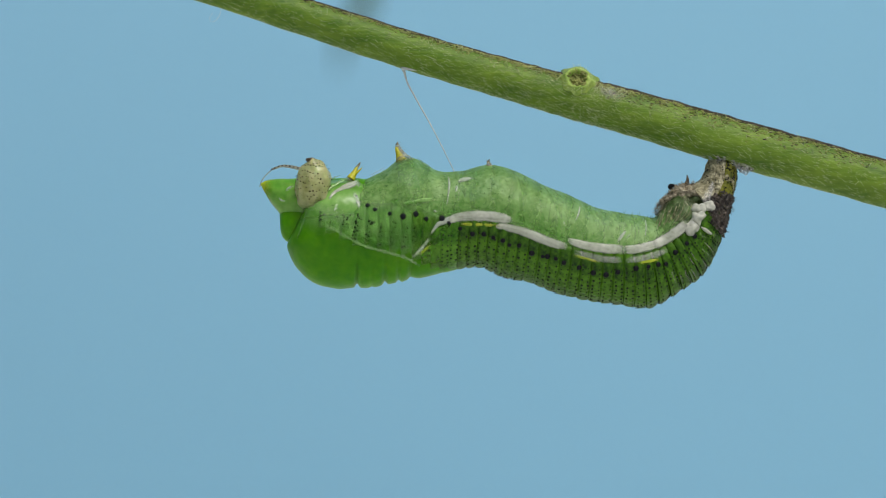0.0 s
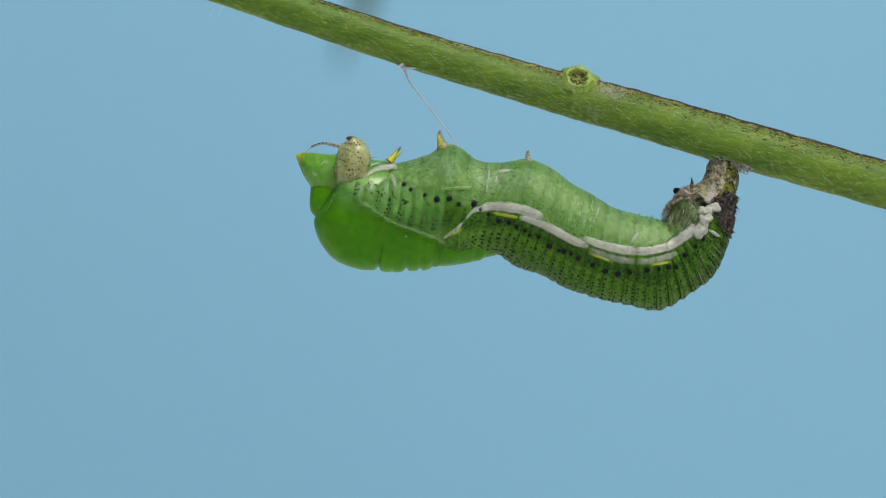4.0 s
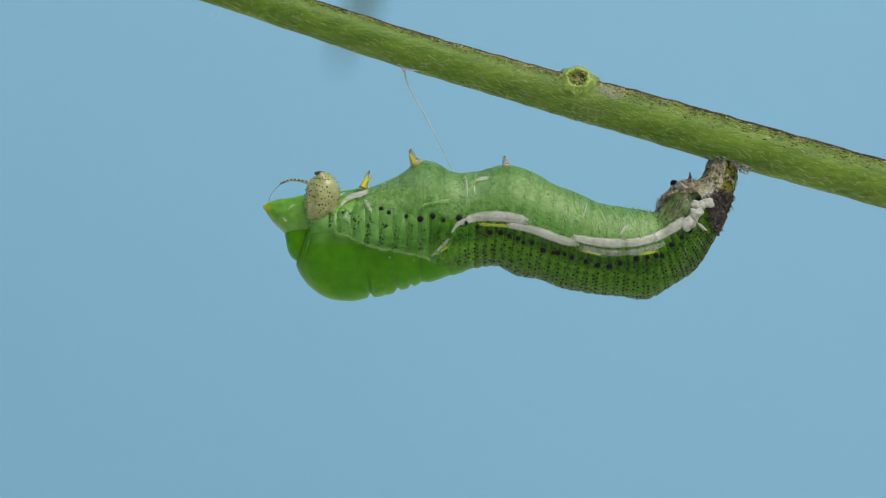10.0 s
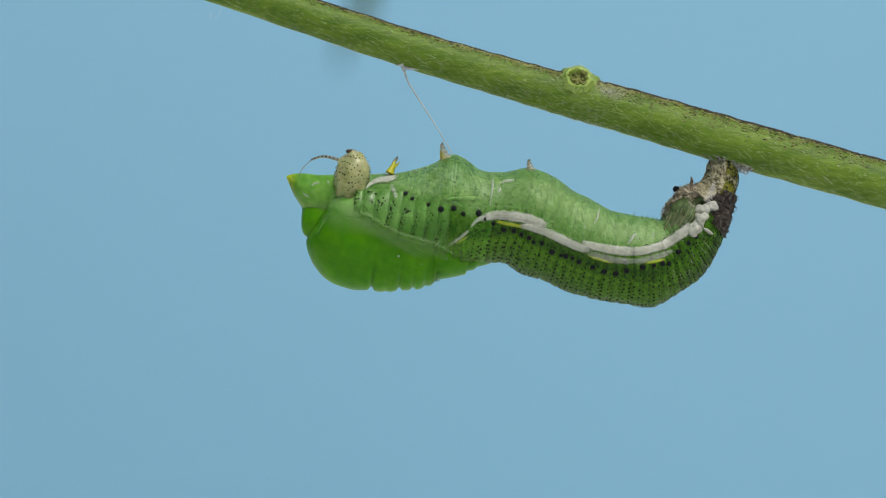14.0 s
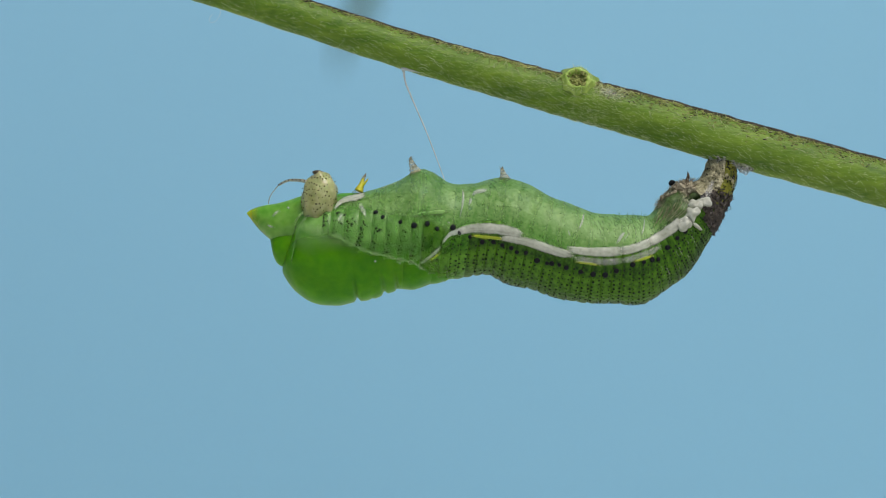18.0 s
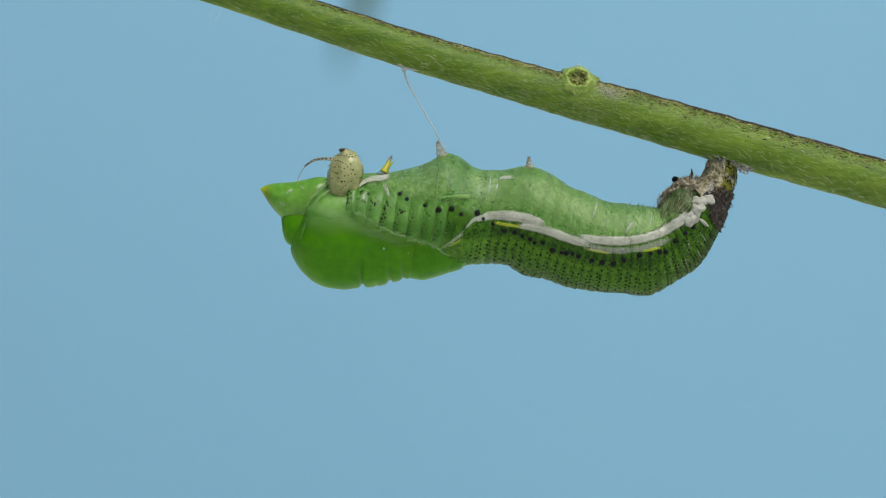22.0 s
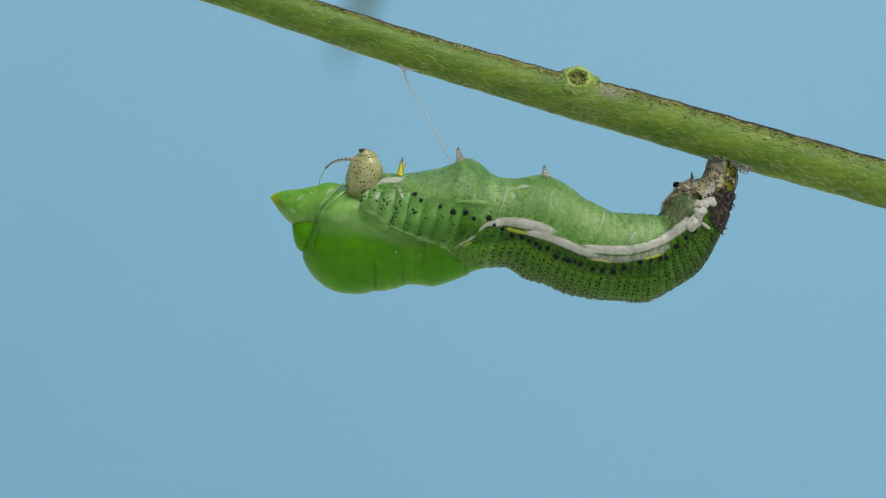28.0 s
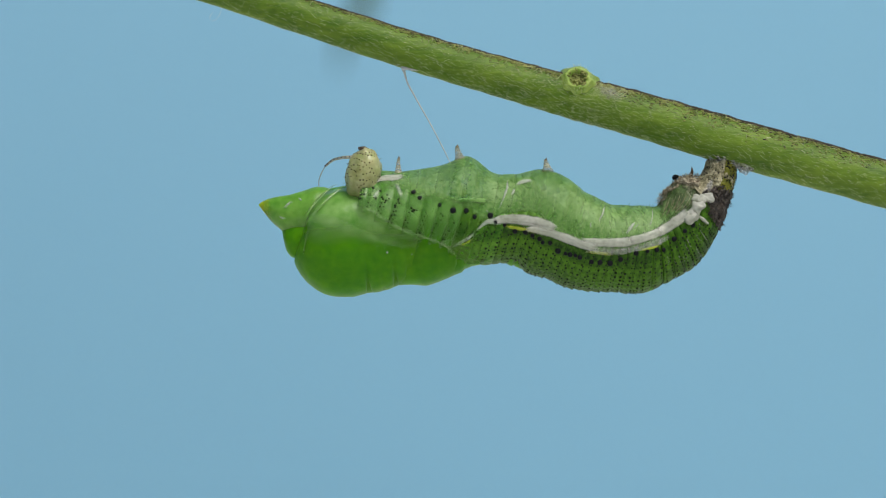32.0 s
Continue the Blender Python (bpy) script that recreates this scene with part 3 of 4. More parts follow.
        geos.append(spine_hair(c + out * rnd.uniform(16, 25) * K + axis * rnd.uniform(-4, 6) * K, (out + axis * rnd.uniform(0, 1) + a * rnd.uniform(-0.6, 0.6)).normalized(), rnd.uniform(3, 8), 0.4))
    for k in range(220):
        p, n, d = stem_point(67.0 + rnd.gauss(0, 1.6), 0.85 + rnd.gauss(0, 0.2))
        geos.append(spine_hair(p, (n + d * rnd.uniform(-1, 1) + n.cross(d) * rnd.uniform(-1, 1)).normalized(), rnd.uniform(2, 5), 0.6))
    tagged(part("fuzz", join(*geos), HAIR, scar), kind="stuff")
    # a wisp of old web beside the scar
    loops, thin = [], []
    for j in range(15):
        loops.append([stem_point(64.6 + 6.4 * j / 14, 0.5 + 0.85 * i / 9, 1.03)[0] for i in range(10)] + [stem_point(64.6 + 6.4 * j / 14, 0.5 + 0.85 * i / 9, 1.0)[0] for i in range(9, -1, -1)])
        row = [math.hypot(j / 7 - 0.75, i / 4.5 - 1) ** 0.8 + 0.02 + 0.5 * noise.noise(Vector((j * 0.6, i * 0.8, 4))) for i in range(10)]
        thin += row + row[::-1]
    part("web_wisp", skinned(loops), GAUZE, stem, label="thin whitish wisp of web", thin=thin)
    # a far shoot of the same plant, hanging behind
    path = [G(*q) for q in smooth_path([(-700, -345, 0), (-500, -700, 1500), (200, -900, 4200), (520, -1000, 5600), (490, -700, 5650), (470, -500, 5650)], 40)]
    part("side_shoot", tube(path, [34 + 12 * math.sin(k / 6) for k in range(41)], 10), LEAFG, stem, label="blurred grey-green shoot tip behind")
    leaf = [G(*q) for q in smooth_path([(488, -690, 5650), (440, -520, 5640), (385, -380, 5640), (360, -270, 5640)], 10)]
    part("side_leaf", tube(leaf, [4, 14, 22, 26, 26, 24, 22, 18, 14, 8, 2], 8), LEAFG, stem, label="blurred small leaf behind")
    return stem


def flake(p, n, d, length, wide):
    s = n.cross(d).normalized()
    h = n * wide * 0.8 * K
    a, b = d * length * K, s * wide * K
    verts = [p - a - b, p + a - b * 0.4, p + a * 0.8 + b, p - a * 0.7 + b * 0.7, p - a * 0.6 + h, p + a * 0.7 + h]
    return verts, [(0, 1, 5, 4), (1, 2, 5), (2, 3, 4, 5), (3, 0, 4), (3, 2, 1, 0)]


stem = build_stem()

# ---- silk ----
pad = thing("silk_pad", G(1290, 285), "whitish silk pad glued to the underside of the stem", "silk")
for k, (u, v, r, q) in enumerate([(1284, 282, 28, 6), (1310, 294, 15, 8), (1262, 275, 14, 5), (1319, 298, 10, 8), (1314, 301, 7, 8)]):
    part("tuft", blob((u, v, -10), r, q, 16, 17, 0.9, 0.12, 14, 22, k), GAUZE, pad)
rnd = random.Random(11)
strands = []
for k in range(160):
    t = rnd.random()
    p = G(1245 + 85 * t, 276 + 27 * t, rnd.uniform(-22, 5))
    strands.append(spine_hair(p, Vector((rnd.uniform(-1, 1), rnd.uniform(-0.6, 0.2), rnd.uniform(-1, 0.3))).normalized(), rnd.uniform(5, 15), 0.35))
tagged(part("strand", join(*strands), SILK, pad), kind="stuff")

HOOK = (711, 120)
thread_line = [G(u, v, -8) for u, v in smooth_path([(713, 114), (715, 128), (719, 148), (732, 177), (757, 231), (780, 286), (800, 336)], 40)]
thread = tagged(part("silk_thread", join(tube(thread_line, [13, 9, 5.6, 4.2, 3.4, 2.8, 2.3, 2.1] + [1.9 - 0.042 * k for k in range(33)], 8, 0.4, 2), tube([G(*q) for q in smooth_path([(712, 124, -10), (718, 123, -12), (730, 126, -14), (744, 129, -14)], 8)], [5, 4.5, 4, 3, 2.4, 2, 1.5, 1, 0.5], 6, 0.4, 3)), SILK, None, G(*HOOK, -8)), "fine white silk girdle thread from stem to body", "silk thread")

# ---- the old skin and the pupa ----
OUTLINE = [(575, 347, 575, 542), (600, 346, 600, 543), (650, 340, 650, 540), (700, 322, 700, 528), (742, 299, 740, 515), (790, 321, 785, 502), (830, 319, 822, 489), (884, 305, 868, 480),
           (932, 317, 905, 497), (970, 337, 945, 505), (1010, 353, 985, 522), (1050, 371, 1035, 532), (1090, 377, 1085, 536), (1125, 380, 1130, 539), (1145, 381, 1184, 506), (1160, 364, 1214, 483),
           (1180, 338, 1245, 437), (1208, 326, 1265, 402), (1233, 320, 1286, 362), (1243, 306, 1300, 330), (1249, 288, 1303, 302), (1262, 270, 1300, 282)]
SKIN = Body(OUTLINE, 0.9)
BAND_AT = [0.08, 0.1, 0.16, 0.3, 0.42, 0.48, 0.48, 0.5, 0.54, 0.57, 0.55, 0.48, 0.44, 0.42, 0.36, 0.42, 0.5, 0.5, 0.5, 0.5, 0.5, 0.5]
HEM_AT = [0.34, 0.38, 0.53, 0.66, 0.78, 0.93] + [1.0] * 16


def frac(table, s):
    return float(np.interp(s, range(len(table)), table))


def angle(f):
    return math.acos(max(-1.0, min(1.0, 1 - 2 * f)))


TAIL = G(1276, 284)
skin = thing("shed_skin", TAIL, "wrinkled green caterpillar skin with black dots, being shed", "caterpillar skin")
rnd = random.Random(21)


def middle(s, f=0.5):
    q = SKIN.section(s)
    return q[:2] * (1 - f) + q[2:] * f


def build_folds():
    """The narrow dotted folds of the back, each a ring of its own."""
    marks, s, last = [], 0.35, None
    while s < 17.2:
        p = middle(s, 0.7)
        if last is None or math.hypot(*(p - last)) > (23 if s < 4.2 else 16.5):
            marks.append(s)
            last = p
        s += 0.02
    for k, s in enumerate(marks):
        nxt = marks[k + 1] if k + 1 < len(marks) else s + 0.4
        prv = marks[k - 1] if k else s - 0.35
        a, b = s - (s - prv) * 0.62, s + (nxt - s) * 0.62
        f0, f1 = frac(BAND_AT, s) - 0.04, frac(HEM_AT, s)
        ss = np.linspace(a, b, 6)
        film = lambda x: 0.988 + 0.022 * math.sin(math.pi * x) ** 0.8
        puff = 0.036 + 0.016 * rnd.random() - 0.014 * (k % 6 == 0)
        grow = lambda x, puff=puff: 0.974 + puff * math.sin(math.pi * x) ** 0.8
        if f1 < 0.99:
            f1 += rnd.uniform(-0.006, 0.006)
            ph = list(np.linspace(angle(max(f0, 0.02)), angle(f1), 12))
            geo = join(SKIN.shell(ss, ph, film, 0.006), SKIN.shell(ss, [-p for p in ph], film, 0.006))
        else:
            p0 = angle(f0)
            geo = SKIN.shell(ss, list(np.linspace(p0, 2 * math.pi - p0, 34)), grow, 0.02)
        q = SKIN.section(s)
        c = (q[:2] + q[2:]) / 2
        row = [1.0, 0.6, 0.25] + [0.0] * 4 + [0.05, 0.15, 0.3, 0.5, 0.75]
        filmy = 0.35 * min(1.0, max(0.0, (6.2 - s) / 1.6))
        thin = (row + row[::-1]) * 12 if f1 < 0.99 else [filmy] * len(geo[0])
        if f1 < 0.99 and s > 4.3:
            thin = [max(x, filmy) for x in thin]
        fold = part("skin_fold", geo, FILM if s < 4.3 else RIB if s < 6.0 else FOLD, skin, G(*c), thin=thin)
        carry(fold, ride(SKIN_BENDS, q[:2], q[2:]))
        # the large spot under the band, and the columns of small dots below
        fb = frac(BAND_AT, s) + (0.07 if s < 6 else 0.105) + rnd.uniform(-0.012, 0.012)
        geos = []
        for side in (1, -1):
            for col in ((-0.25, 0.24) if s > 4.4 else (-0.09, 0.09)):
                f = fb + 0.05 + (0.025 if col > 0 else 0) + rnd.uniform(-0.01, 0.01)
                while f < min(f1 - (0.015 if s > 5.5 else 0.16 if s > 4.1 else 0.05), 0.93 if s < 6.5 else 0.995):
                    ph = side * angle(f)
                    w = s + (b - a) * (col + rnd.uniform(-0.045, 0.045) * (1 if s > 4.4 else 0.4))
                    high = (grow if f1 > 0.99 else film)(min(0.99, max(0.01, (w - a) / (b - a))))
                    if s < 5.3:
                        w, high = max(0.2, w - 0.9 * (f - fb)), 1.006
                    geos.append(bead(SKIN.at(w, ph, high), SKIN.normal(w, ph), rnd.choice((1.0, 1.3, 1.6, 2.0)) * (1.05 if s < 3 else 1.2 if f > 0.76 else 1.0), 0.5))
                    f += rnd.uniform(0.032, 0.042) if s > 5 and f > 0.8 else rnd.uniform(0.042, 0.06) if s > 4.4 else rnd.uniform(0.03, 0.04)
        if s < 2.6:
            for _ in range(4):
                f, w = rnd.uniform(f0 + 0.1, f0 + 0.2), s + (b - a) * rnd.uniform(-0.3, 0.3)
                geos.append(bead(SKIN.at(w, angle(f), 1.008), SKIN.normal(w, angle(f)), rnd.uniform(1.4, 2.8), 0.4))
        if s > 6.5:
            for _ in range(22):
                ph, w = rnd.uniform(2.75, 3.6), s + (b - a) * rnd.uniform(-0.42, 0.42)
                n = SKIN.normal(w, ph)
                geos.append(spine_hair(SKIN.at(w, ph, 1.0), n, rnd.uniform(1.0, 2.6), rnd.uniform(1.1, 2.0)))
        if geos:
            tagged(part("dotting", join(*geos), SPECK, fold), kind="stuff")
        FOLDS.append((s, fold, a, b, grow if f1 > 0.99 else film))


FOLDS = []
build_folds()
SPOTS = [(664, 377, 4.4), (677, 385, 4.0), (707, 394, 3.8), (732, 400, 5.6), (754, 396, 5.2), (773, 404, 4.2), (801, 400, 5.4), (813, 408, 4.0), (833, 415, 3.8), (855, 422, 4.6), (875, 421, 4.4), (891, 426, 4.0), (906, 431, 4.4), (916, 439, 3.8)]
MORE_SPOTS = [(932, 440, 4.0), (951, 453, 5.4), (968, 458, 3.6), (977, 459, 4.8), (989, 462, 3.6), (1001, 468, 4.4), (1026, 476, 4.4), (1046, 482, 5.2), (1067, 484, 5.4), (1086, 478, 4.6), (1114, 469, 5.0), (1134, 465, 3.8), (1149, 461, 4.8), (1160, 460, 4.2), (1177, 440, 4.8), (1195, 423, 4.0), (1209, 411, 4.6)]


def build_spots():
    """The large black spots in a row under the side band, each on its fold."""
    for u, v, r in SPOTS + MORE_SPOTS:
        s, ph = SKIN.locate(u, v)
        _, fold, a, b, rise = min(FOLDS, key=lambda q: abs(q[0] - s))
        high = rise(min(0.99, max(0.01, (s - a) / (b - a)))) + (0.022 if s > 5.3 else 0.006)
        part("spot", bead(SKIN.at(s, ph, high), SKIN.normal(s, ph), r * 0.98, 0.3, 14), BLACK, fold, label="round black spot")


build_spots()


def belly(s, p):
    """How far the uneven skin of the underside stands out at a place."""
    top = angle(frac(BAND_AT, s) + 0.03)
    return (1.0 if s < 6 else 0.994) * (1 - (0.02 if s < 5.5 else 0.006) * abs(p / top) ** 6 + 0.013 * noise.noise(Vector((s * 2.5, p * 3.5, 0))) + 0.006 * noise.noise(Vector((s * 8, p * 9, 5))))


def build_shells():
    """The wide, smooth, pale rings of the underside, with the white side band."""
    cuts = list(np.linspace(0.5, 16.2, 27))
    for k in range(len(cuts) - 1):
        a, b = max(0.45, cuts[k] - 0.55), cuts[k + 1] + 0.55
        n = 16
        loops, thin = [], []
        for j, s in enumerate(np.linspace(a, b, n)):
            x = j / (n - 1)
            top = angle(frac(BAND_AT, s) + 0.03)
            ph = np.linspace(-top, top, 30)
            loops.append([SKIN.at(s, p, belly(s, p) + 0.004 * math.sin(math.pi * x)) for p in ph])
            thin += [max((1 - min(x, 1 - x) / 0.46) ** 1.3 if 0.46 > min(x, 1 - x) else 0.0, (abs(p / top) - 0.9) / 0.1, 0.04 + 0.24 * noise.noise(Vector((s * 1.6, p * 2.2, 8)))) for p in ph]
        p, q = middle(a, 0.3), middle(b, 0.3)
        shell = part("belly_ring", woven(loops), SHELL if k < 24 else DULL, skin, G(*((p + q) / 2)), "smooth pale green belly ring" if k < 23 else "dull green crumpling belly ring", thin=thin)
        carry(shell, ride(SKIN_BENDS, p, q))
        geos = []
        for _ in range(38 if 3 < k < 12 else 18 if k < 15 else 12 if k < 22 else 60):
            s = a + (b - a) * rnd.uniform(0.2, 0.8)
            ph = rnd.uniform(0.5, max(0.7, angle(frac(BAND_AT, s) - 0.08)))
            geos.append(bead(SKIN.at(s, ph, belly(s, ph) + 0.01), SKIN.normal(s, ph), rnd.uniform(0.7, 1.05), 0.6))
        for _ in range(8 if 18 < k < 22 else 0):
            s = a + (b - a) * rnd.uniform(0.35, 0.65)
            f = rnd.uniform(0.0, 0.03)
            geos.append(spine_hair(SKIN.at(s, angle(f), 1.0), (SKIN.normal(s, angle(f)) + Vector((rnd.uniform(-0.4, 0.4), 0, 0))).normalized(), rnd.uniform(4, 10), 0.4))
        tagged(part("speckling", join(*geos), FINE, shell), kind="stuff")


build_shells()


def strip(name, path, widths, high, material, label, grains=0, faint=0.0):
    """A raised strip on the skin with a way of its own."""
    m = 6 * (len(path) - 1)
    w = [float(np.interp(j / m * (len(widths) - 1), range(len(widths)), widths)) for j in range(m + 1)]
    p, q = np.array(path[0], float), np.array(path[-1], float)
    if max(w) > 4.5:
        geo, thin = SKIN.patch(smooth_path(path, m), w, 4.0 if name == "white_patch" else 1.4, high, seed=path[0][0] * 0.37, fringe=1.0 if material is BAND else 1.1)
    else:
        geo, thin = SKIN.ridge(smooth_path(path, m), w, high, 0.8), SKIN.soft(m)
    ob = part(name, geo, material, skin, G(*((p + q) / 2)), label, thin=[x + faint for x in thin])
    carry(ob, ride(SKIN_BENDS, p, q))
    if grains:
        line, geos = smooth_path(path, m), []
        for _ in range(grains):
            x = line[rnd.randrange(m)] + np.array((rnd.uniform(-5, 1), rnd.uniform(-13, -3)))
            at = SKIN.locate(*x)
            geos.append(bead(SKIN.at(*at) + SKIN.normal(*at) * 2 * K, SKIN.normal(*at), rnd.uniform(0.6, 1.2), 0.6))
        tagged(part("band_grain", join(*geos), BLACK, ob), kind="stuff")


def build_marks():
    white = "chalky white side band"
    strip("white_patch", [(592, 376), (602, 364), (616, 357), (632, 354), (650, 348)], [4, 8, 11, 12, 8], 1.2, BAND, white)
    strip("white_patch", [(636, 362), (641, 370), (646, 380), (648, 390)], [5, 9, 8, 4], 0.6, GLINT_FILM, "whitish torn film with black specks", 10, 0.3)
    strip("white_patch", [(608, 380), (604, 388), (600, 396)], [4, 6, 4], 0.5, GLINT_FILM, "whitish torn film", 5, 0.3)
    strip("pale_ridge", [(728, 383), (745, 378), (768, 374), (796, 372)], [4, 9, 10, 6], 2.4, SHELL, "pale raised skin ridge")
    strip("white_band", [(784, 426), (791, 416), (799, 408), (811, 404), (828, 399)], [3, 6, 9, 13, 17], 0.8, GLINT_FILM, "torn filmy end of the white band")
    strip("white_band", [(746, 465), (760, 454), (773, 442), (784, 428)], [3, 6, 7, 5], 0.4, GLINT_FILM, "torn filmy end of the white band", 0, 0.3)
    strip("white_band", [(812, 406), (826, 399), (850, 396), (880, 396), (905, 400), (926, 405)], [10, 17, 20, 21, 20, 13], 1.6, BAND, white)
    strip("white_band", [(884, 411), (905, 413), (935, 420), (965, 431), (990, 440), (1016, 446)], [8, 14, 17, 18, 17, 12], 1.4, BAND, white)
    strip("white_band", [(1000, 431), (1020, 437), (1045, 441), (1075, 443), (1106, 442)], [9, 15, 18, 19, 18], 1.4, BAND, white)
    strip("white_band", [(1010, 451), (1040, 457), (1070, 461), (1100, 460)], [10, 13, 13, 12], 1.0, GAUZE, "translucent lower edge of the band")
    strip("white_band", [(1092, 461), (1120, 456), (1146, 447), (1168, 436)], [10, 13, 13, 8], 1.0, GAUZE, "translucent lower edge of the band")
    strip("white_band", [(1092, 443), (1114, 440), (1134, 434), (1154, 426)], [17, 18, 18, 18], 1.6, BAND, white, 16)
    strip("white_band", [(1142, 431), (1160, 422), (1178, 411), (1192, 401), (1203, 390)], [18, 20, 21, 20, 18], 1.8, BAND, white, 40)
    yellow = "thin yellow mark"
    strip("yellow_mark", [(760, 460), (772, 451), (784, 440)], [2, 5, 3], 0.6, YMARK, yellow, 0, 0.2)
    strip("yellow_mark", [(834, 409), (850, 410), (875, 411), (906, 414)], [5, 8, 7, 5], 0.6, YMARK, yellow)
    strip("yellow_mark", [(1012, 456), (1035, 461), (1062, 467)], [4, 7, 4], 0.6, YMARK, yellow)
    strip("yellow_mark", [(1112, 463), (1132, 459), (1152, 453)], [4, 7, 4], 0.6, YMARK, yellow)
    # near-white strips paint wet glints on the skin; the thin grey ones are wrinkles
    crease_glint = "whitish wrinkle and painted glint marks"
    strip("crease_glint", [(812, 330), (815, 350), (813, 385)], [2.5, 5.6, 3.1], 1.2, GLINT_FILM, crease_glint)
    strip("crease_glint", [(1031, 371), (1028, 384), (1022, 400)], [1.9, 4.3, 2.5], 1.2, GLINT_FILM, crease_glint)
    strip("crease_glint", [(1003, 400), (1007, 410)], [1.9, 1.2], 2, GLINT_FILM, crease_glint)
    strip("crease_glint", [(1103, 408), (1095, 418), (1086, 432)], [3.7, 7.4, 3.7], 1.2, GLINT_FILM, crease_glint)
    strip("crease_glint", [(1110, 412), (1100, 424)], [1.2, 0.9], 2, GLINT_FILM, crease_glint)
    strip("crease_glint", [(1137, 386), (1136, 400), (1132, 415)], [1.9, 3.7, 1.9], 1.0, GLINT_FILM, crease_glint)
    strip("crease_glint", [(829, 342), (836, 336), (846, 333), (858, 331)], [3, 6, 7, 3], 0.6, GLINT_FILM, crease_glint, 0, 0.15)
    strip("crease_glint", [(827, 346), (828, 352), (826, 360)], [4, 6, 3], 0.8, GLINT_FILM, crease_glint)
    strip("crease_glint", [(668, 338), (684, 330), (700, 325)], [3, 6, 3], 0.6, GLINT_FILM, crease_glint)
    strip("crease_glint", [(790, 388), (796, 391)], [2.5, 1.9], 1.5, GLINT_FILM, crease_glint)
    for k in range(16):
        x = k / 15
        u, v = 1150 + 50 * x + rnd.uniform(-3, 3), 400 - 22 * x + rnd.uniform(-5, 5)
        strip("crease_glint", [(u, v), (u + 5 + 8 * x, v - 10), (u + 14 + 8 * x, v - 24 - rnd.uniform(0, 8))], [0.4, 0.8, 0.3], 0.6, STALK, crease_glint)
    # the pale free edge of the skin over the wing case
    for a, b in ((0.3, 1.9), (1.3, 2.9), (2.3, 3.9), (3.3, 4.6)):
        path = smooth_path([middle(x, frac(HEM_AT, x) - 0.012) for x in np.linspace(a, b, 5)], 24)
        geo, thin = SKIN.patch(path, [7 + 2 * math.sin(k * 0.9) for k in range(25)], 1.0, 0.6, seed=a, fringe=0.9, core=0.0)
        mid = (path[0] + path[-1]) / 2
        carry(part("hem", geo, HEM, skin, G(*mid), "pale free edge of the split skin", thin=[x + 0.9 * abs(2 * (j // 22) / 24 - 1) ** 1.5 for j, x in enumerate(thin)]), ride(SKIN_BENDS, path[0], path[-1]))
    # fine pale wrinkles that fan out over the heel
    for k in range(13):
        s = 13.8 + 2.6 * k / 12 + rnd.uniform(-0.08, 0.08)
        f = rnd.uniform(0.55, 0.8)
        path = [middle(s + 0.04 * rnd.uniform(-1, 1), f + x * rnd.uniform(0.12, 0.2)) for x in (0, 0.5, 1)]
        strip("crease_glint", path, [0.8, 1.6, 0.6], 0.8, GAUZE, "fine pale wrinkle")


build_marks()


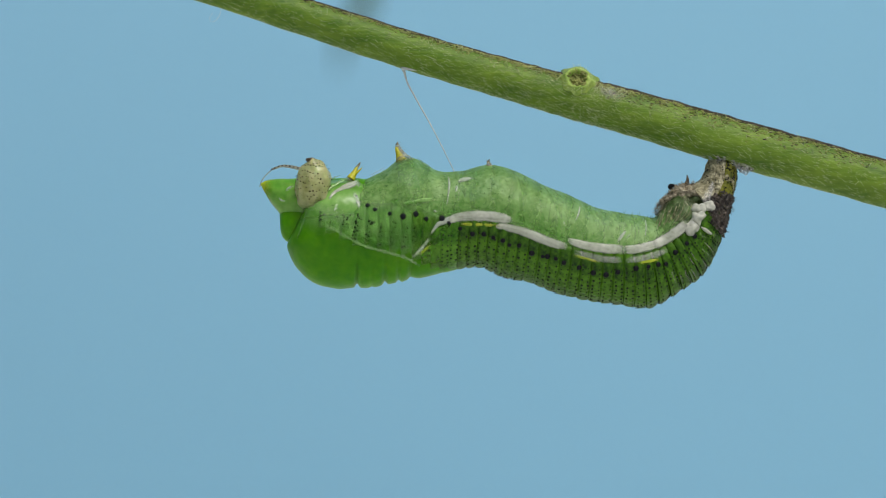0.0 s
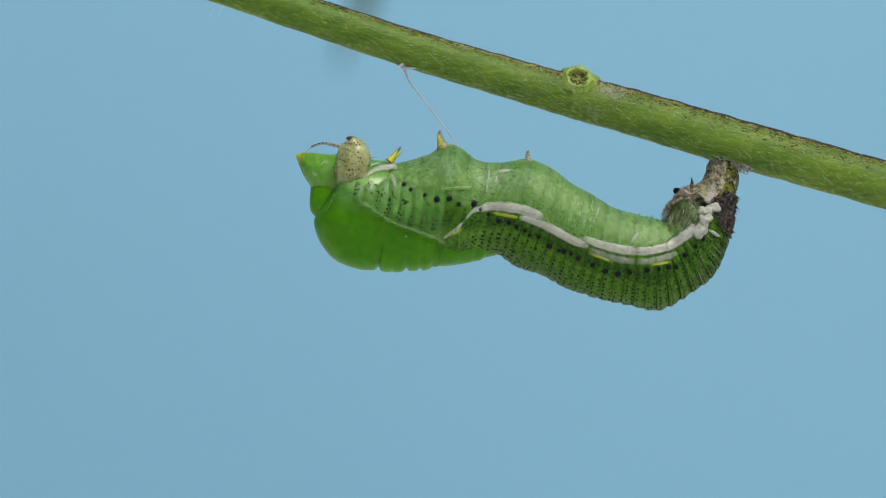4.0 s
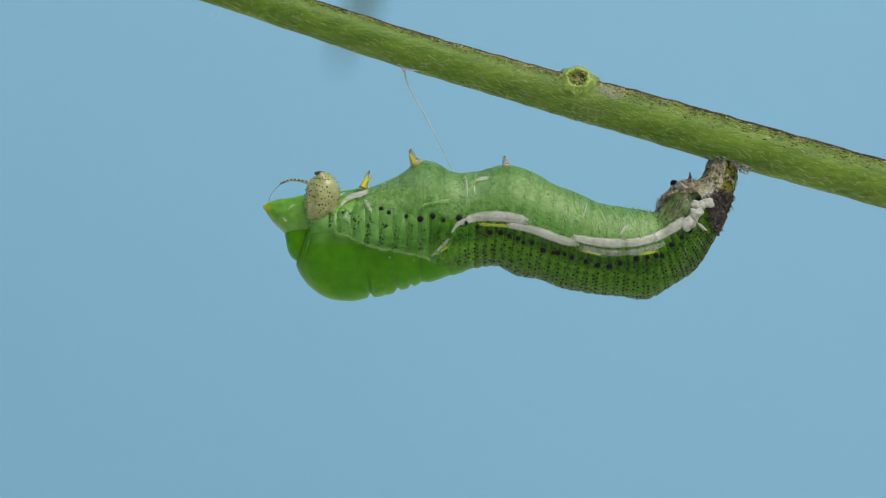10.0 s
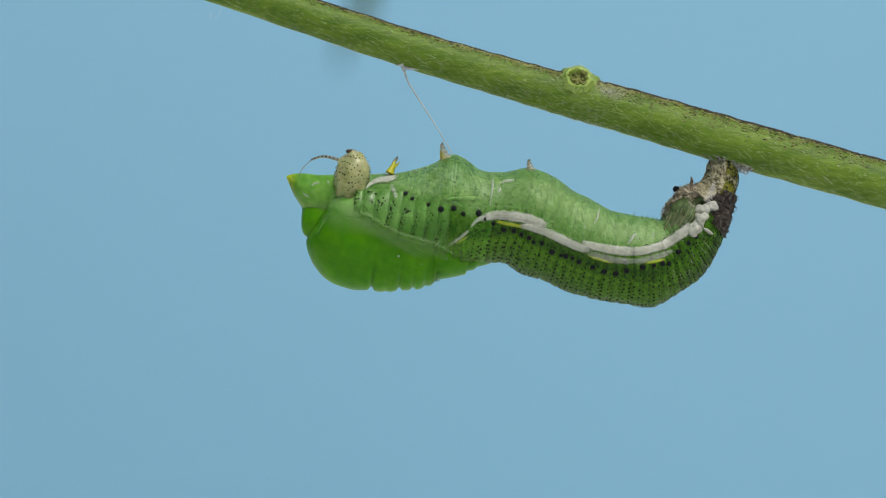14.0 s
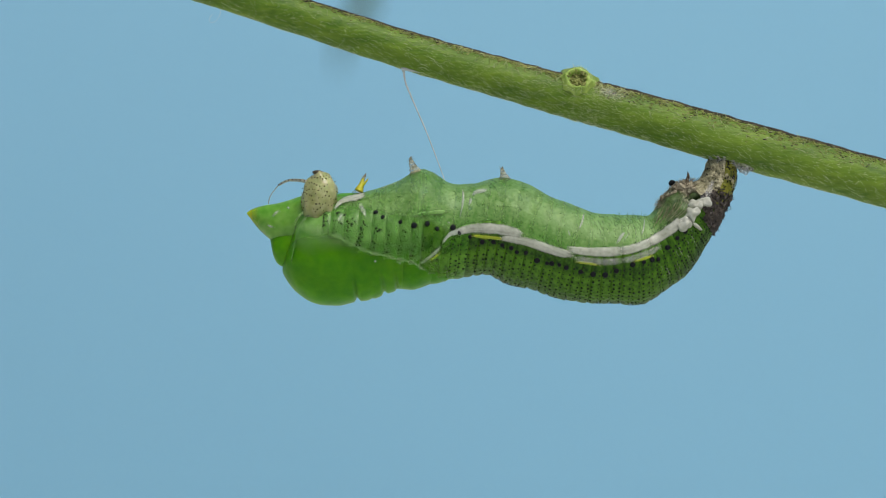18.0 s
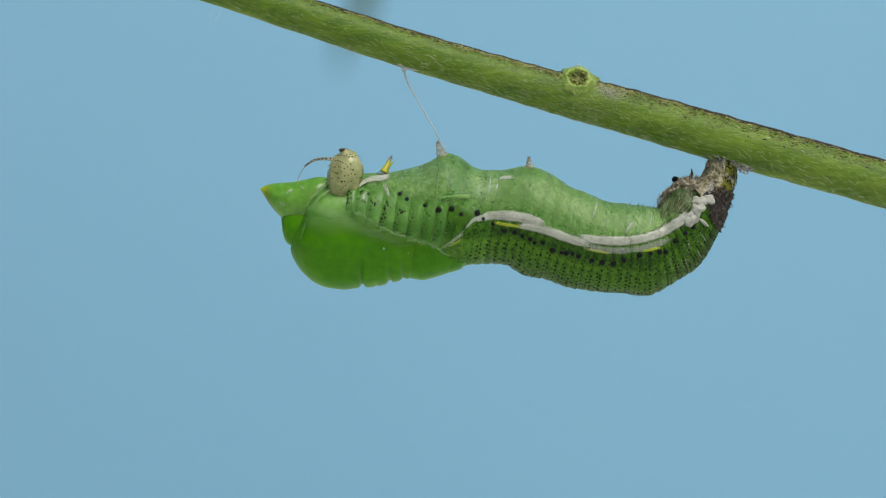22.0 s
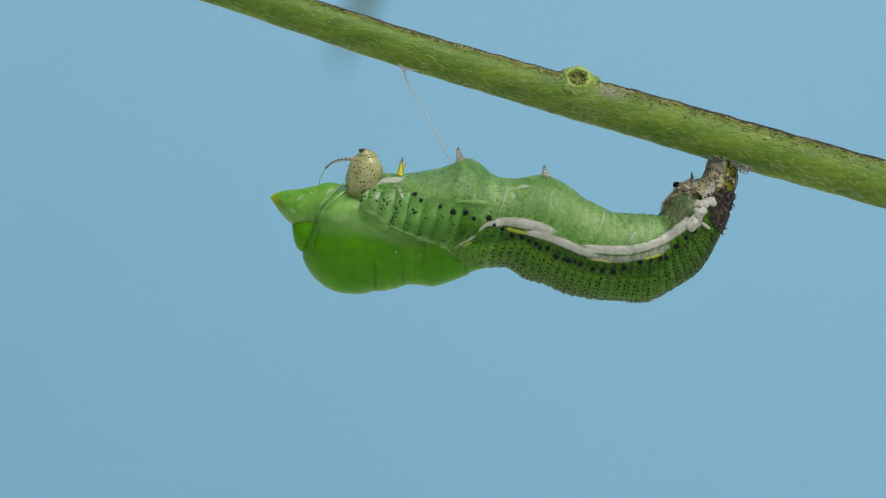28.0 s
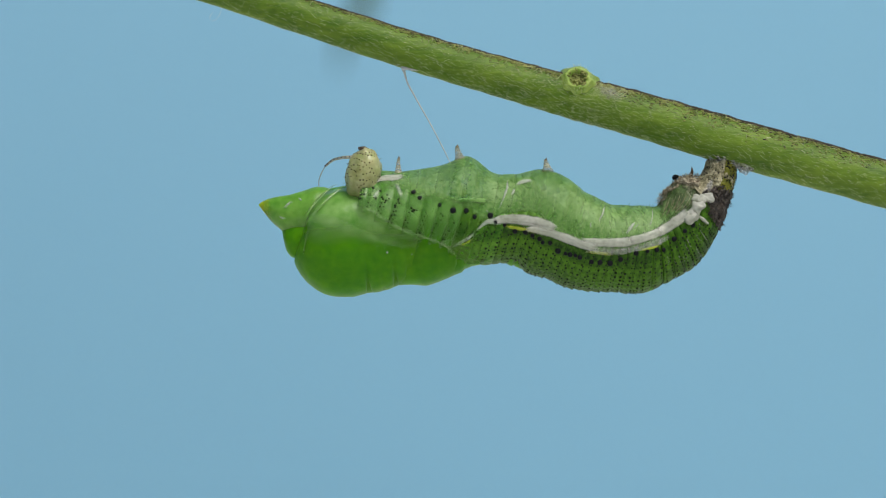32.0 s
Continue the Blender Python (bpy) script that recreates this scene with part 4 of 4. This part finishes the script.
def build_capsule():
    c = (567, 352)
    egg = blob((567, 353, -42), 32, 46, 34, 6, 0.16, 0.06, 18, 26, 3)
    egg = ([Vector((G(567, 352)[0] + (p[0] - G(567, 352)[0]) * (1 - 0.08 * (p[2] - G(567, 352)[2]) / (45 * K)), p[1], p[2])) for p in egg[0]], egg[1])
    head = part("head_capsule", egg, CAPSULE, skin, G(*c), "cream old head capsule with black dots", thin=[max(0, (k - 10) / 8) ** 2 * 0.9 + 0.12 for k in range(19) for _ in range(26)])
    carry(head, ride(SKIN_BENDS, (535, 316), (575, 316), c, 0.35))
    geos = []
    for row in range(11):
        count = max(4, int(18 * math.sin(0.35 + 2.45 * row / 10)))
        for i in range(count):
            th = 0.35 + 2.45 * row / 10 + rnd.uniform(-0.09, 0.09)
            ph = math.pi + math.pi * (i + 0.5 * (row % 2) + rnd.uniform(-0.22, 0.22)) / count
            x, y, z = math.sin(th) * math.cos(ph) * 32 * (1 - 0.08 * math.cos(th)), math.sin(th) * math.sin(ph) * 34, -math.cos(th) * 45
            ca, sa = math.cos(radians(8)), math.sin(radians(8))
            n = Vector((x / 900, y / 1156, -z / 2025)).normalized()
            geos.append(bead(G(567 + x * ca - z * sa, 352 + x * sa + z * ca, -42 + y), n, rnd.uniform(1.0, 1.9), 0.3))
            if rnd.random() < 0.2:
                geos.append(spine_hair(G(567 + x * ca - z * sa, 352 + x * sa + z * ca, -42 + y), n, 4, 0.6))
    tagged(part("capsule_dots", join(*geos), OLIVEDOT, head), kind="stuff")
    part("mouth", blob((564, 310, -44), 10, 4.5, 12, 4, 0.3, 0.2, 8, 12, 4), BROWN, head, label="dark brown mouth parts")
    feeler = [G(u, v, y) for u, v, y in smooth_path([(545, 326, -50), (529, 322, -56), (512, 321, -60), (496, 327, -62)], 16)]
    bristle = [G(u, v, y) for u, v, y in smooth_path([(496, 327, -62), (486, 336, -62), (478, 346, -60), (474, 357, -58)], 10)]
    root = feeler[0]
    geos = [bead(feeler[k] + Vector((0, -2.2 * K, 0.6 * K)), Vector((0, -1, 0.3)).normalized(), 1.9, 0.8) for k in range(2, 17, 2)]
    horn = part("feeler", join(tube(feeler, [3.4 - 1.6 * k / 16 for k in range(17)], 7), tube(bristle, [0.8] * 11, 5)), LEGPALE, head, root, "pale feeler with a fine bristle")
    dots = tagged(part("feeler_dots", join(*geos), BLACK, head, root), kind="stuff")
    for ob in (horn, dots):
        MOVES.append((ob, [(t, Matrix.Translation(root - ORIGIN[head.name]) @ Matrix.Rotation(radians(a), 4, "Y")) for t, a in ((0, 0), (13, 0), (17, -5), (21, -13), (25, -20), (32, -22))]))


build_capsule()


def build_legs():
    """Empty sheaths of the walking legs on the upturned belly."""
    legs = [("leg_a", (628, 347), (645, 313), 8.5, 0.5, "translucent empty leg sheath", (600, 340), (700, 322)), ("leg_b", (729, 318), (721, 282), 13, 0.9, "translucent empty leg sheath on a hump", (680, 330), (790, 321)), ("leg_c", (883, 316), (881, 293), 11, 0.5, "pale short leg sheath with a tan base", (840, 318), (930, 320))]
    for name, foot, tip, r, skirt, label, p, q in legs:
        foot, tip = np.array(foot, float), np.array(tip, float)
        path, radii, thin = [], [], []
        for x in np.linspace(0, 1, 18):
            path.append(G(*(foot + (tip - foot) * x + np.array((1.2 * math.sin(x * 5) + 5 * skirt * (1 - x) ** 3, 0))), -18 + 8 * x))
            radii.append(r * (1.0 * skirt * (1 - x) ** 3 + 0.52 * (1 - x) + 0.24))
            thin.append(0.35 * abs(math.sin(x * 11)) + max(0, 0.3 - x) * 2)
        leg = part("leg_sheath", tube(path, radii, 14, 0.22, 5), LEGPALE, skin, G(*foot), label, thin=[t for t in thin for _ in range(14)])
        way = ride(SKIN_BENDS, p, q, foot)
        if name == "leg_a":
            way = [(t, c + np.array((0, 6 * min(1.0, max(0.0, (t - 25) / 4)))), a + radians(12) * min(1.0, max(0.0, (12 - t) / 6)) - radians(26) * min(1.0, max(0.0, (t - 24) / 5))) for t, c, a in way]
        if name == "leg_c":
            way = [(t, c + np.array((0, max(0.0, 5 - 1.2 * t))), a) for t, c, a in way]
        carry(leg, way)
        if name != "leg_c":
            lean = Vector(((-3 if name == "leg_b" else 0) * K, -3 * K, 0))
            core = part("leg_core", tube([v + lean for v in path[3:15]], [r * (0.78 * (1 - k / 13) + 0.1) * (0.8 if name == "leg_b" else 1.0) for k in range(12)], 10, 0.25, 5), LEGM, leg, label="yellow leg drawing back out of its sheath")
            if name == "leg_a":
                part("prong", tube([path[6] + Vector((2 * K, -4 * K, 0)), path[11] + Vector((6 * K, -5 * K, 0)), path[15] + Vector((8 * K, -5 * K, -2 * K))], [2.4, 1.8, 0.7], 8), LEGM, core, label="thin yellow second prong")
            sink = Vector(((foot - tip)[0] * K, 0, -(foot - tip)[1] * K)) * 1.5 + Vector((0, 20 * K, 0))
            MOVES.append((core, [(t, Matrix.Translation(sink * x)) for t, x in (((0, 0), (28, 0), (29, 0.12), (30, 0.5), (31, 1), (32, 1)) if name == "leg_a" else ((0, 0), (13, 0), (14, 0.1), (16.5, 1), (32, 1)))]))
        claw = [path[-2], path[-1], path[-1] + Vector((1.5 * K, -1 * K, 4 * K))]
        part("claw", tube(claw, [2.2, 1.6, 0.6], 6), BROWN, leg, label="dark claw")
        geos = [spine_hair(path[j], Vector((rnd.uniform(-1, 1), -0.4, rnd.uniform(-0.2, 0.8))).normalized(), r * 0.9, 0.5) for j in range(6, 17) for _ in range(2)]
        tagged(part("leg_hairs", join(*geos), LEGPALE, leg), kind="stuff")
        geos = [bead(path[j] + Vector((rnd.uniform(-0.8, 0.8) * radii[j] * K, -radii[j] * 0.8 * K, 0)), Vector((0, -1, 0)), rnd.uniform(0.6, 1.2), 0.6) for j in range(1, 12)]
        tagged(part("leg_dots", join(*geos), BROWN, leg), kind="stuff")


build_legs()


def build_tail():
    p, q = SKIN.section(17.6), SKIN.section(20.6)
    rows_low = lambda u, v: ride(SKIN_BENDS, (u - 25, v - 15), (u + 25, v + 15))
    core = part("tail_core", blob((1226, 350, 2), 26, 18, 26, 35, 0.4, 0.08, 20, 30, 77), DULL, skin, G(1228, 348), "dull green inner tail skin")
    carry(core, rows_low(1228, 348))
    ss = np.linspace(17.3, 20.99, 40)
    turns = [2 * math.pi * i / 60 for i in range(60)]
    loops = [[SKIN.at(s, a, 0.97 + 0.10 * noise.noise(Vector((s * 2.2, math.cos(a) * 2.5, math.sin(a) * 2.5))) + 0.07 * abs(noise.noise(Vector((s * 3, math.cos(a) * 9, math.sin(a) * 9))))) for a in turns] for s in ss]
    stalk = part("tail_stalk", skinned(loops), STALK, skin, G(1273, 305), "grey wrinkled tail stalk hooked into silk")
    carry(stalk, ride(SKIN_BENDS, (1250, 300), (1296, 310)))
    ph = list(np.linspace(1.75, 3.6, 14))
    part("olive_side", SKIN.shell(np.linspace(17.6, 20.7, 12), ph, lambda x: 1.03 + 0.02 * math.sin(9 * x), 0.06), OLIVE, stalk, label="yellow-green side with black dots")
    geos = []
    for _ in range(150):
        s, f = rnd.uniform(17.9, 20.5), rnd.uniform(1.8, 3.3)
        geos.append(bead(SKIN.at(s, f, 1.045), SKIN.normal(s, f), rnd.uniform(0.8, 1.9), 0.6))
    for _ in range(90):
        s, f = rnd.uniform(18.2, 20.8), rnd.uniform(0.2, 1.8)
        geos.append(bead(SKIN.at(s, f, 1.0), SKIN.normal(s, f), rnd.uniform(0.6, 1.3), 0.8))
    tagged(part("stalk_dots", join(*geos), BLACK, stalk), kind="stuff")
    veil = part("veil", SKIN.ridge(smooth_path([(1243, 357), (1250, 346), (1257, 332), (1262, 320)], 12), [18, 18, 18, 17, 17, 16, 15, 14, 13, 11, 9, 7, 5], 2.0, 2.5), GAUZE, stalk, label="whitish translucent strip of skin", thin=SKIN.soft(12))
    for k, (a, b) in enumerate([(16.55, 17.05), (16.85, 17.4), (17.2, 17.75), (17.55, 18.1), (17.9, 18.5)]):
        loops = []
        for s in np.linspace(a, b, 14):
            x = (s - a) / (b - a)
            ph = np.linspace((1.9, 1.5, 1.3, 1.45, 1.7)[k], 3.8, 90)
            loops.append([SKIN.at(s, p, 0.96 + 0.09 * math.sin(math.pi * x) + 0.10 * noise.noise(Vector((s * 6, p * 7, k))) + 0.17 * abs(noise.noise(Vector((s * 14, p * 5, k + 5))))) for p in ph] + [SKIN.at(s, p, 0.93) for p in reversed(ph)])
        p, q = SKIN.section((a + b) / 2)[:2], SKIN.section((a + b) / 2)[2:]
        lump = part("dark_fold", skinned(loops), CRUMPLE, skin, G(*((p + q) / 2)), "black-brown bunched skin fold")
        carry(lump, ride(SKIN_BENDS, p, q))
        geos = []
        for _ in range(26):
            w, f = rnd.uniform(a, b), rnd.uniform(1.6, 3.6)
            d = (SKIN.normal(w, f) + Vector((rnd.uniform(-0.5, 0.5), rnd.uniform(-0.5, 0.5), rnd.uniform(-0.5, 0.5)))).normalized()
            geos.append(spine_hair(SKIN.at(w, f, 1.0), d, rnd.uniform(5, 13), rnd.uniform(0.6, 1.6)))
        tagged(part("point", join(*geos), CRUMPLE, lump), kind="stuff")
    for k, (u, v, ru, rv, ry, tilt) in enumerate([(1224, 364, 15, 9, 8, -14), (1242, 360, 12, 9, 8, 20), (1217, 382, 15, 11, 9, -50), (1226, 403, 13, 3.0, 5, 38), (1203, 399, 14, 11, 8, -38)]):
        y = SKIN.at(*SKIN.locate(u, v))[1] / K
        lump = part("white_lump", blob((u, v, y), ru, rv, ry, tilt, 0.55, 0.11, 24, 32, k + 30), BAND, skin, G(u, v), "white lump of the bunched side band")
        carry(lump, rows_low(u, v))
    tuft = part("tuft", join(*[blob(b, *r, 0.6, 0.16, 26, 36, k + 50) for k, (b, r) in enumerate([((1204, 338, -6), (21, 15, 24, -25)), ((1182, 351, -4), (15, 11, 20, -45)), ((1224, 336, -8), (15, 10, 20, 10)), ((1198, 353, -16), (17, 12, 16, -30))])]), TUFT, skin, G(1195, 338), "tan and brown crumpled tuft with bristles")
    carry(tuft, ride(SKIN_BENDS, (1175, 345), (1225, 330), (1195, 338)))
    part("bead", blob((1187, 324, -12), 5.6, 5, 5, 0, 0.6, 0.2), BLACK, tuft, label="small black bead")
    part("thorn", tube([G(1214, 322, -8), G(1217, 312, -8), G(1216, 304, -8)], [4, 2.6, 0.6], 6), BROWN, tuft)
    geos = []
    for _ in range(1000):
        t = rnd.random()
        p = G(1158 + 72 * t, 362 - 42 * math.sin(min(1, t * 1.3) * 1.5) + rnd.uniform(-2, 16), rnd.uniform(-28, 4))
        geos.append(spine_hair(p, Vector((rnd.uniform(-1, 0.6), rnd.uniform(-0.8, 0), rnd.uniform(-0.2, 1))).normalized(), rnd.uniform(3, 10), 0.6))
    half = len(geos) // 5
    tagged(part("fibre", join(*geos[half:]), TUFT, tuft), kind="stuff")
    geos = geos[:half]
    tagged(part("bristle", join(*geos), BROWN, tuft), kind="stuff")


build_tail()

# ---- the pupa inside ----
pupa = thing("pupa", TAIL, "glossy bright green butterfly pupa slipping out of its skin", "pupa")


def build_pupa():
    # head case with the horn
    pairs = [(449, 360, 449, 362), (456, 356, 456, 374), (468, 352.5, 466, 390), (484, 350.5, 479, 406), (505, 350, 490, 417), (530, 346, 507, 424), (556, 342, 530, 430), (580, 350, 560, 428), (604, 372, 590, 424)]
    head = Body(pairs, 0.8)
    loops = [[head.at(s, 2 * math.pi * i / 28) for i in range(28)] for s in np.linspace(0.0, 7.99, 38)]
    mid = (500, 385)
    ob = part("head_case", skinned(loops), HEADM, pupa, G(*mid), "light green pointed head case")
    carry(ob, nose_rows(mid))
    loops = [[head.at(s, 2 * math.pi * i / 20, 1.02) for i in range(20)] for s in np.linspace(0.0, 2.3, 12)]
    part("horn_tip", skinned(loops), YELLOW, ob, label="yellow horn tip", thin=[(k / 11) ** 1.1 for k in range(12) for _ in range(20)])
    part("rim", head.ridge(smooth_path([(458, 374), (468, 392), (482, 408), (490, 414)], 10), [3] * 11, 1.2), WING, ob, label="yellow-green rim", thin=head.soft(10))
    part("knob", blob((546, 349, -8), 6, 4, 7, -20, 0.2), ORANGE, ob, label="small orange knob")
    # small highlights on the head case, painted as near-white patches
    for path, wide in (([(492, 374), (500, 367), (509, 363)], 5), ([(520, 358), (526, 364)], 4), ([(482, 384), (487, 389), (496, 391)], 4)):
        geo, thin = head.patch(smooth_path(path, 8), [wide] * 9, 0.6, 0.8, 7, wide)
        part("painted_gleam", geo, GLINT_FILM, ob, label="small highlight painted on the head case", thin=thin)
    # collar
    col = Body([(484, 409, 484, 414), (492, 398, 486, 440), (506, 392, 491, 455), (524, 388, 501, 463), (545, 386, 522, 468)], 0.78)
    loops = [[col.at(s, 2 * math.pi * i / 24) for i in range(24)] for s in np.linspace(0.0, 3.99, 16)]
    ob = part("collar", skinned(loops), PUPA, pupa, G(505, 430), "green collar plate behind the head")
    carry(ob, nose_rows((505, 430)))
    # thorax
    tho = Body([(530, 412, 508, 455), (533, 398, 499, 467), (541, 374, 504, 487), (554, 355, 520, 512), (572, 349, 548, 534), (598, 347, 586, 543), (626, 347, 622, 541), (652, 350, 650, 540), (682, 352, 680, 533), (712, 356, 710, 527), (745, 360, 744, 512), (770, 366, 769, 500)], 0.76)
    loops = []
    for s in np.linspace(0.0, 9.99, 130):
        u = tho.section(s)[2]
        notch = sum(d * math.exp(-((u - c) / 3.6) ** 2) for c, d in ((624, 0.08), (650, 0.02), (673, 0.07), (697, 0.06), (718, 0.04), (735, 0.05)))
        close = 0.06 * max(0, (s - 8.6) / 1.4) ** 1.5
        loops.append([tho.at(s, 2 * math.pi * i / 44, 1 - close + 0.006 * noise.noise(Vector((s * 2, i * 0.4, 0))) - notch * min(1, max(0, (-0.45 - math.cos(2 * math.pi * i / 44)) / 0.4))) for i in range(44)])
    mid = (580, 445)
    chest = part("thorax", skinned(loops), PUPA, pupa, G(*mid), "rounded deep green thorax", thin=[max(0, (k - 121) / 9) for k in range(130) for _ in range(44)])
    carry(chest, nose_rows(mid))
    for path, wide in (([(607, 352), (586, 362), (562, 379), (540, 399)], 5), ([(598, 345), (572, 358), (550, 377), (532, 397)], 4)):
        geo, thin = tho.patch(smooth_path(path, 18), [wide] * 19, 7.0, 1.4, seed=wide)
        part("feeler_case", geo, GLEAM, chest, label="pale raised feeler case", thin=[x + 0.25 for x in thin])
    # wing case on the near side and its twin on the far side
    upper = smooth_path([(524, 404), (532, 382), (552, 360), (598, 349), (650, 364), (700, 394), (735, 432), (757, 472)], 24)
    lower = smooth_path([(520, 410), (516, 440), (536, 455), (586, 460), (634, 470), (688, 479), (728, 482), (758, 479)], 24)
    for side in (1, -1):
        loops, thin = [], []
        for j, (a, b) in enumerate(zip(upper, lower)):
            x = j / 24
            top, under, row = [], [], []
            for i in range(15):
                f = i / 14
                s, ph = tho.locate(*(a * (1 - f) + b * f))
                swell = 0.4 + 7 * math.sin(math.pi * f ** 0.8) ** 0.8 * math.sin(math.pi * min(0.96, x + 0.04)) ** 0.5
                top.append(tho.at(s, side * ph) - Vector((0, side * swell * K, 0)))
                under.append(tho.at(s, side * ph, 0.96))
                row.append(0.1 + 1.05 * max(0, (f - 0.4) / 0.58) ** 1.1 + max(0, (x - 0.75) / 0.25) * 0.9 + 0.4 * noise.noise(Vector((x * 6, f * 2.5, 2))) * f)
            loops.append(top + under[::-1])
            thin += row + row[::-1]
        wing = part("wing_case", skinned(loops), WING, pupa, G(640, 425), "pale green folded wing case", thin=thin)
        carry(wing, nose_rows((640, 425)))
        if side == 1:
            # the crest's highlight, painted as a pale film strip over the wing case
            geo, thin = tho.patch(smooth_path([(534, 402), (552, 402), (586, 416), (632, 440), (684, 461), (732, 471)], 40), [10 + 22 * math.sin(math.pi * min(1.0, 0.12 + k / 44)) for k in range(41)], 8.0, 1.2, 15, seed=4, fringe=1.0, core=0.0)
            part("crest_highlight", geo, HEM, wing, label="crest of the wing case with its highlight painted pale", thin=[x + 0.2 + 0.6 * (j / len(thin)) ** 2 for j, x in enumerate(thin)])
            # white beads added as tiny glints on the wing case
            for u, v, r in ((664, 474, 1.8), (690, 470, 1.2), (706, 483, 1.3)):
                q = tho.locate(u, v)
                part("glint_speck", bead(tho.at(*q) - Vector((0, 5 * K, 0)), tho.normal(*q), r, 0.7, 10), GLINT_FILM, wing, label="tiny white bead for a glint")
            part("vein", tho.ridge(smooth_path([(533, 406), (526, 430), (517, 456)], 16), [5.0] * 17, 2.2), WING, wing, label="pale front margin", thin=tho.soft(16))
    # abdomen
    inner = Body([(a + (5 if 2 < k < 7 else 0), b + (40 if 1 < k < 7 else 12), c, d + (4 if 3 < k < 7 else -3 if k < 4 else 0)) for k, (a, b, c, d) in enumerate(OUTLINE)], 0.74)
    cuts = [2.3, 3.72, 4.95, 6.05, 7.6, 9.3, 11.2, 13.2, 15.0, 16.4]
    for k in range(len(cuts) - 1):
        a, b = cuts[k] - (1.1 if k < 4 else 0.5), cuts[k + 1] + 0.12
        n = 22
        loops = []
        for j, s in enumerate(np.linspace(a, b, n)):
            x = j / (n - 1)
            tuck = (0.13 * min(1, (1 - x) / 0.35) if k == 0 else 0.15 * max(0, 0.5 - x) / 0.5) if k < 4 else 0
            dip = 0.03 * (1 - math.sin(math.pi * x) ** 0.5)
            loop = []
            for i in range(40):
                c = math.cos(2 * math.pi * i / 40)
                low = min(1, max(0, (-0.6 - c) / 0.3))
                high = min(1, max(0, (c + 0.3) / 0.9))
                full = 0.945 if s > 5.6 else 0.995
                loop.append(inner.at(s, 2 * math.pi * i / 40, full - tuck - dip * low - (0.08 if s < 5.6 else 0.12) * high))
            loops.append(loop)
        p, q = middle(a), middle(b)
        ob = part("abdomen_ring", skinned(loops), PUPA, pupa, G(*((p + q) / 2)), "soft green ring of the abdomen")
        rows = ride(BODY_BENDS, p, q)
        stiff = (0.75, 0.6, 0.35)[k] if k < 3 else 0
        sag = (0.75, 0.75, 0.35)[k] if k < 3 else 0
        front = nose_rows((p + q) / 2)
        carry(ob, [(t, np.array(c) * (1 - stiff) + np.array(f) * stiff + np.array((0, sag * max(0, min(t - 13, 14)))) + mend("rings", t) * (0.3, 0.8, 1, 0.8, 0)[min(k, 4)], a * (1 - stiff) + b * stiff) for (t, c, a), (_, f, b) in zip(rows, front)])


build_pupa()


# ---- the ways of all that moves ----
def motions():
    for ob, rows in MOVES:
        walk(ob, rows)
    rows = []
    rest = math.atan2(318 - HOOK[1], 793 - HOOK[0])
    for t, f in zip(TIMES, BODY_BENDS):
        d = f(np.array([(793.0, 330.0)]))[0]
        turn = math.atan2(318 + d[1] - HOOK[1], 793 + d[0] * 0.45 - HOOK[0]) - rest
        rows.append((t, Matrix.Translation(G(*HOOK, -8)) @ Matrix.Rotation(turn, 4, "Y")))
    walk(thread, rows)
    # the stem gives a little as the animal pulls
    pivot, rows = G(1290, 285), []
    for t, pull in zip(TIMES, SWAY[0]):
        turn = Matrix.Rotation(radians(0.15) * (pull + 0.35), 4, "Y")
        rows.append((t, Matrix.Translation(pivot) @ turn @ Matrix.Translation(-pivot) @ Matrix.Translation(ORIGIN[stem.name])))
    walk(stem, rows)


motions()
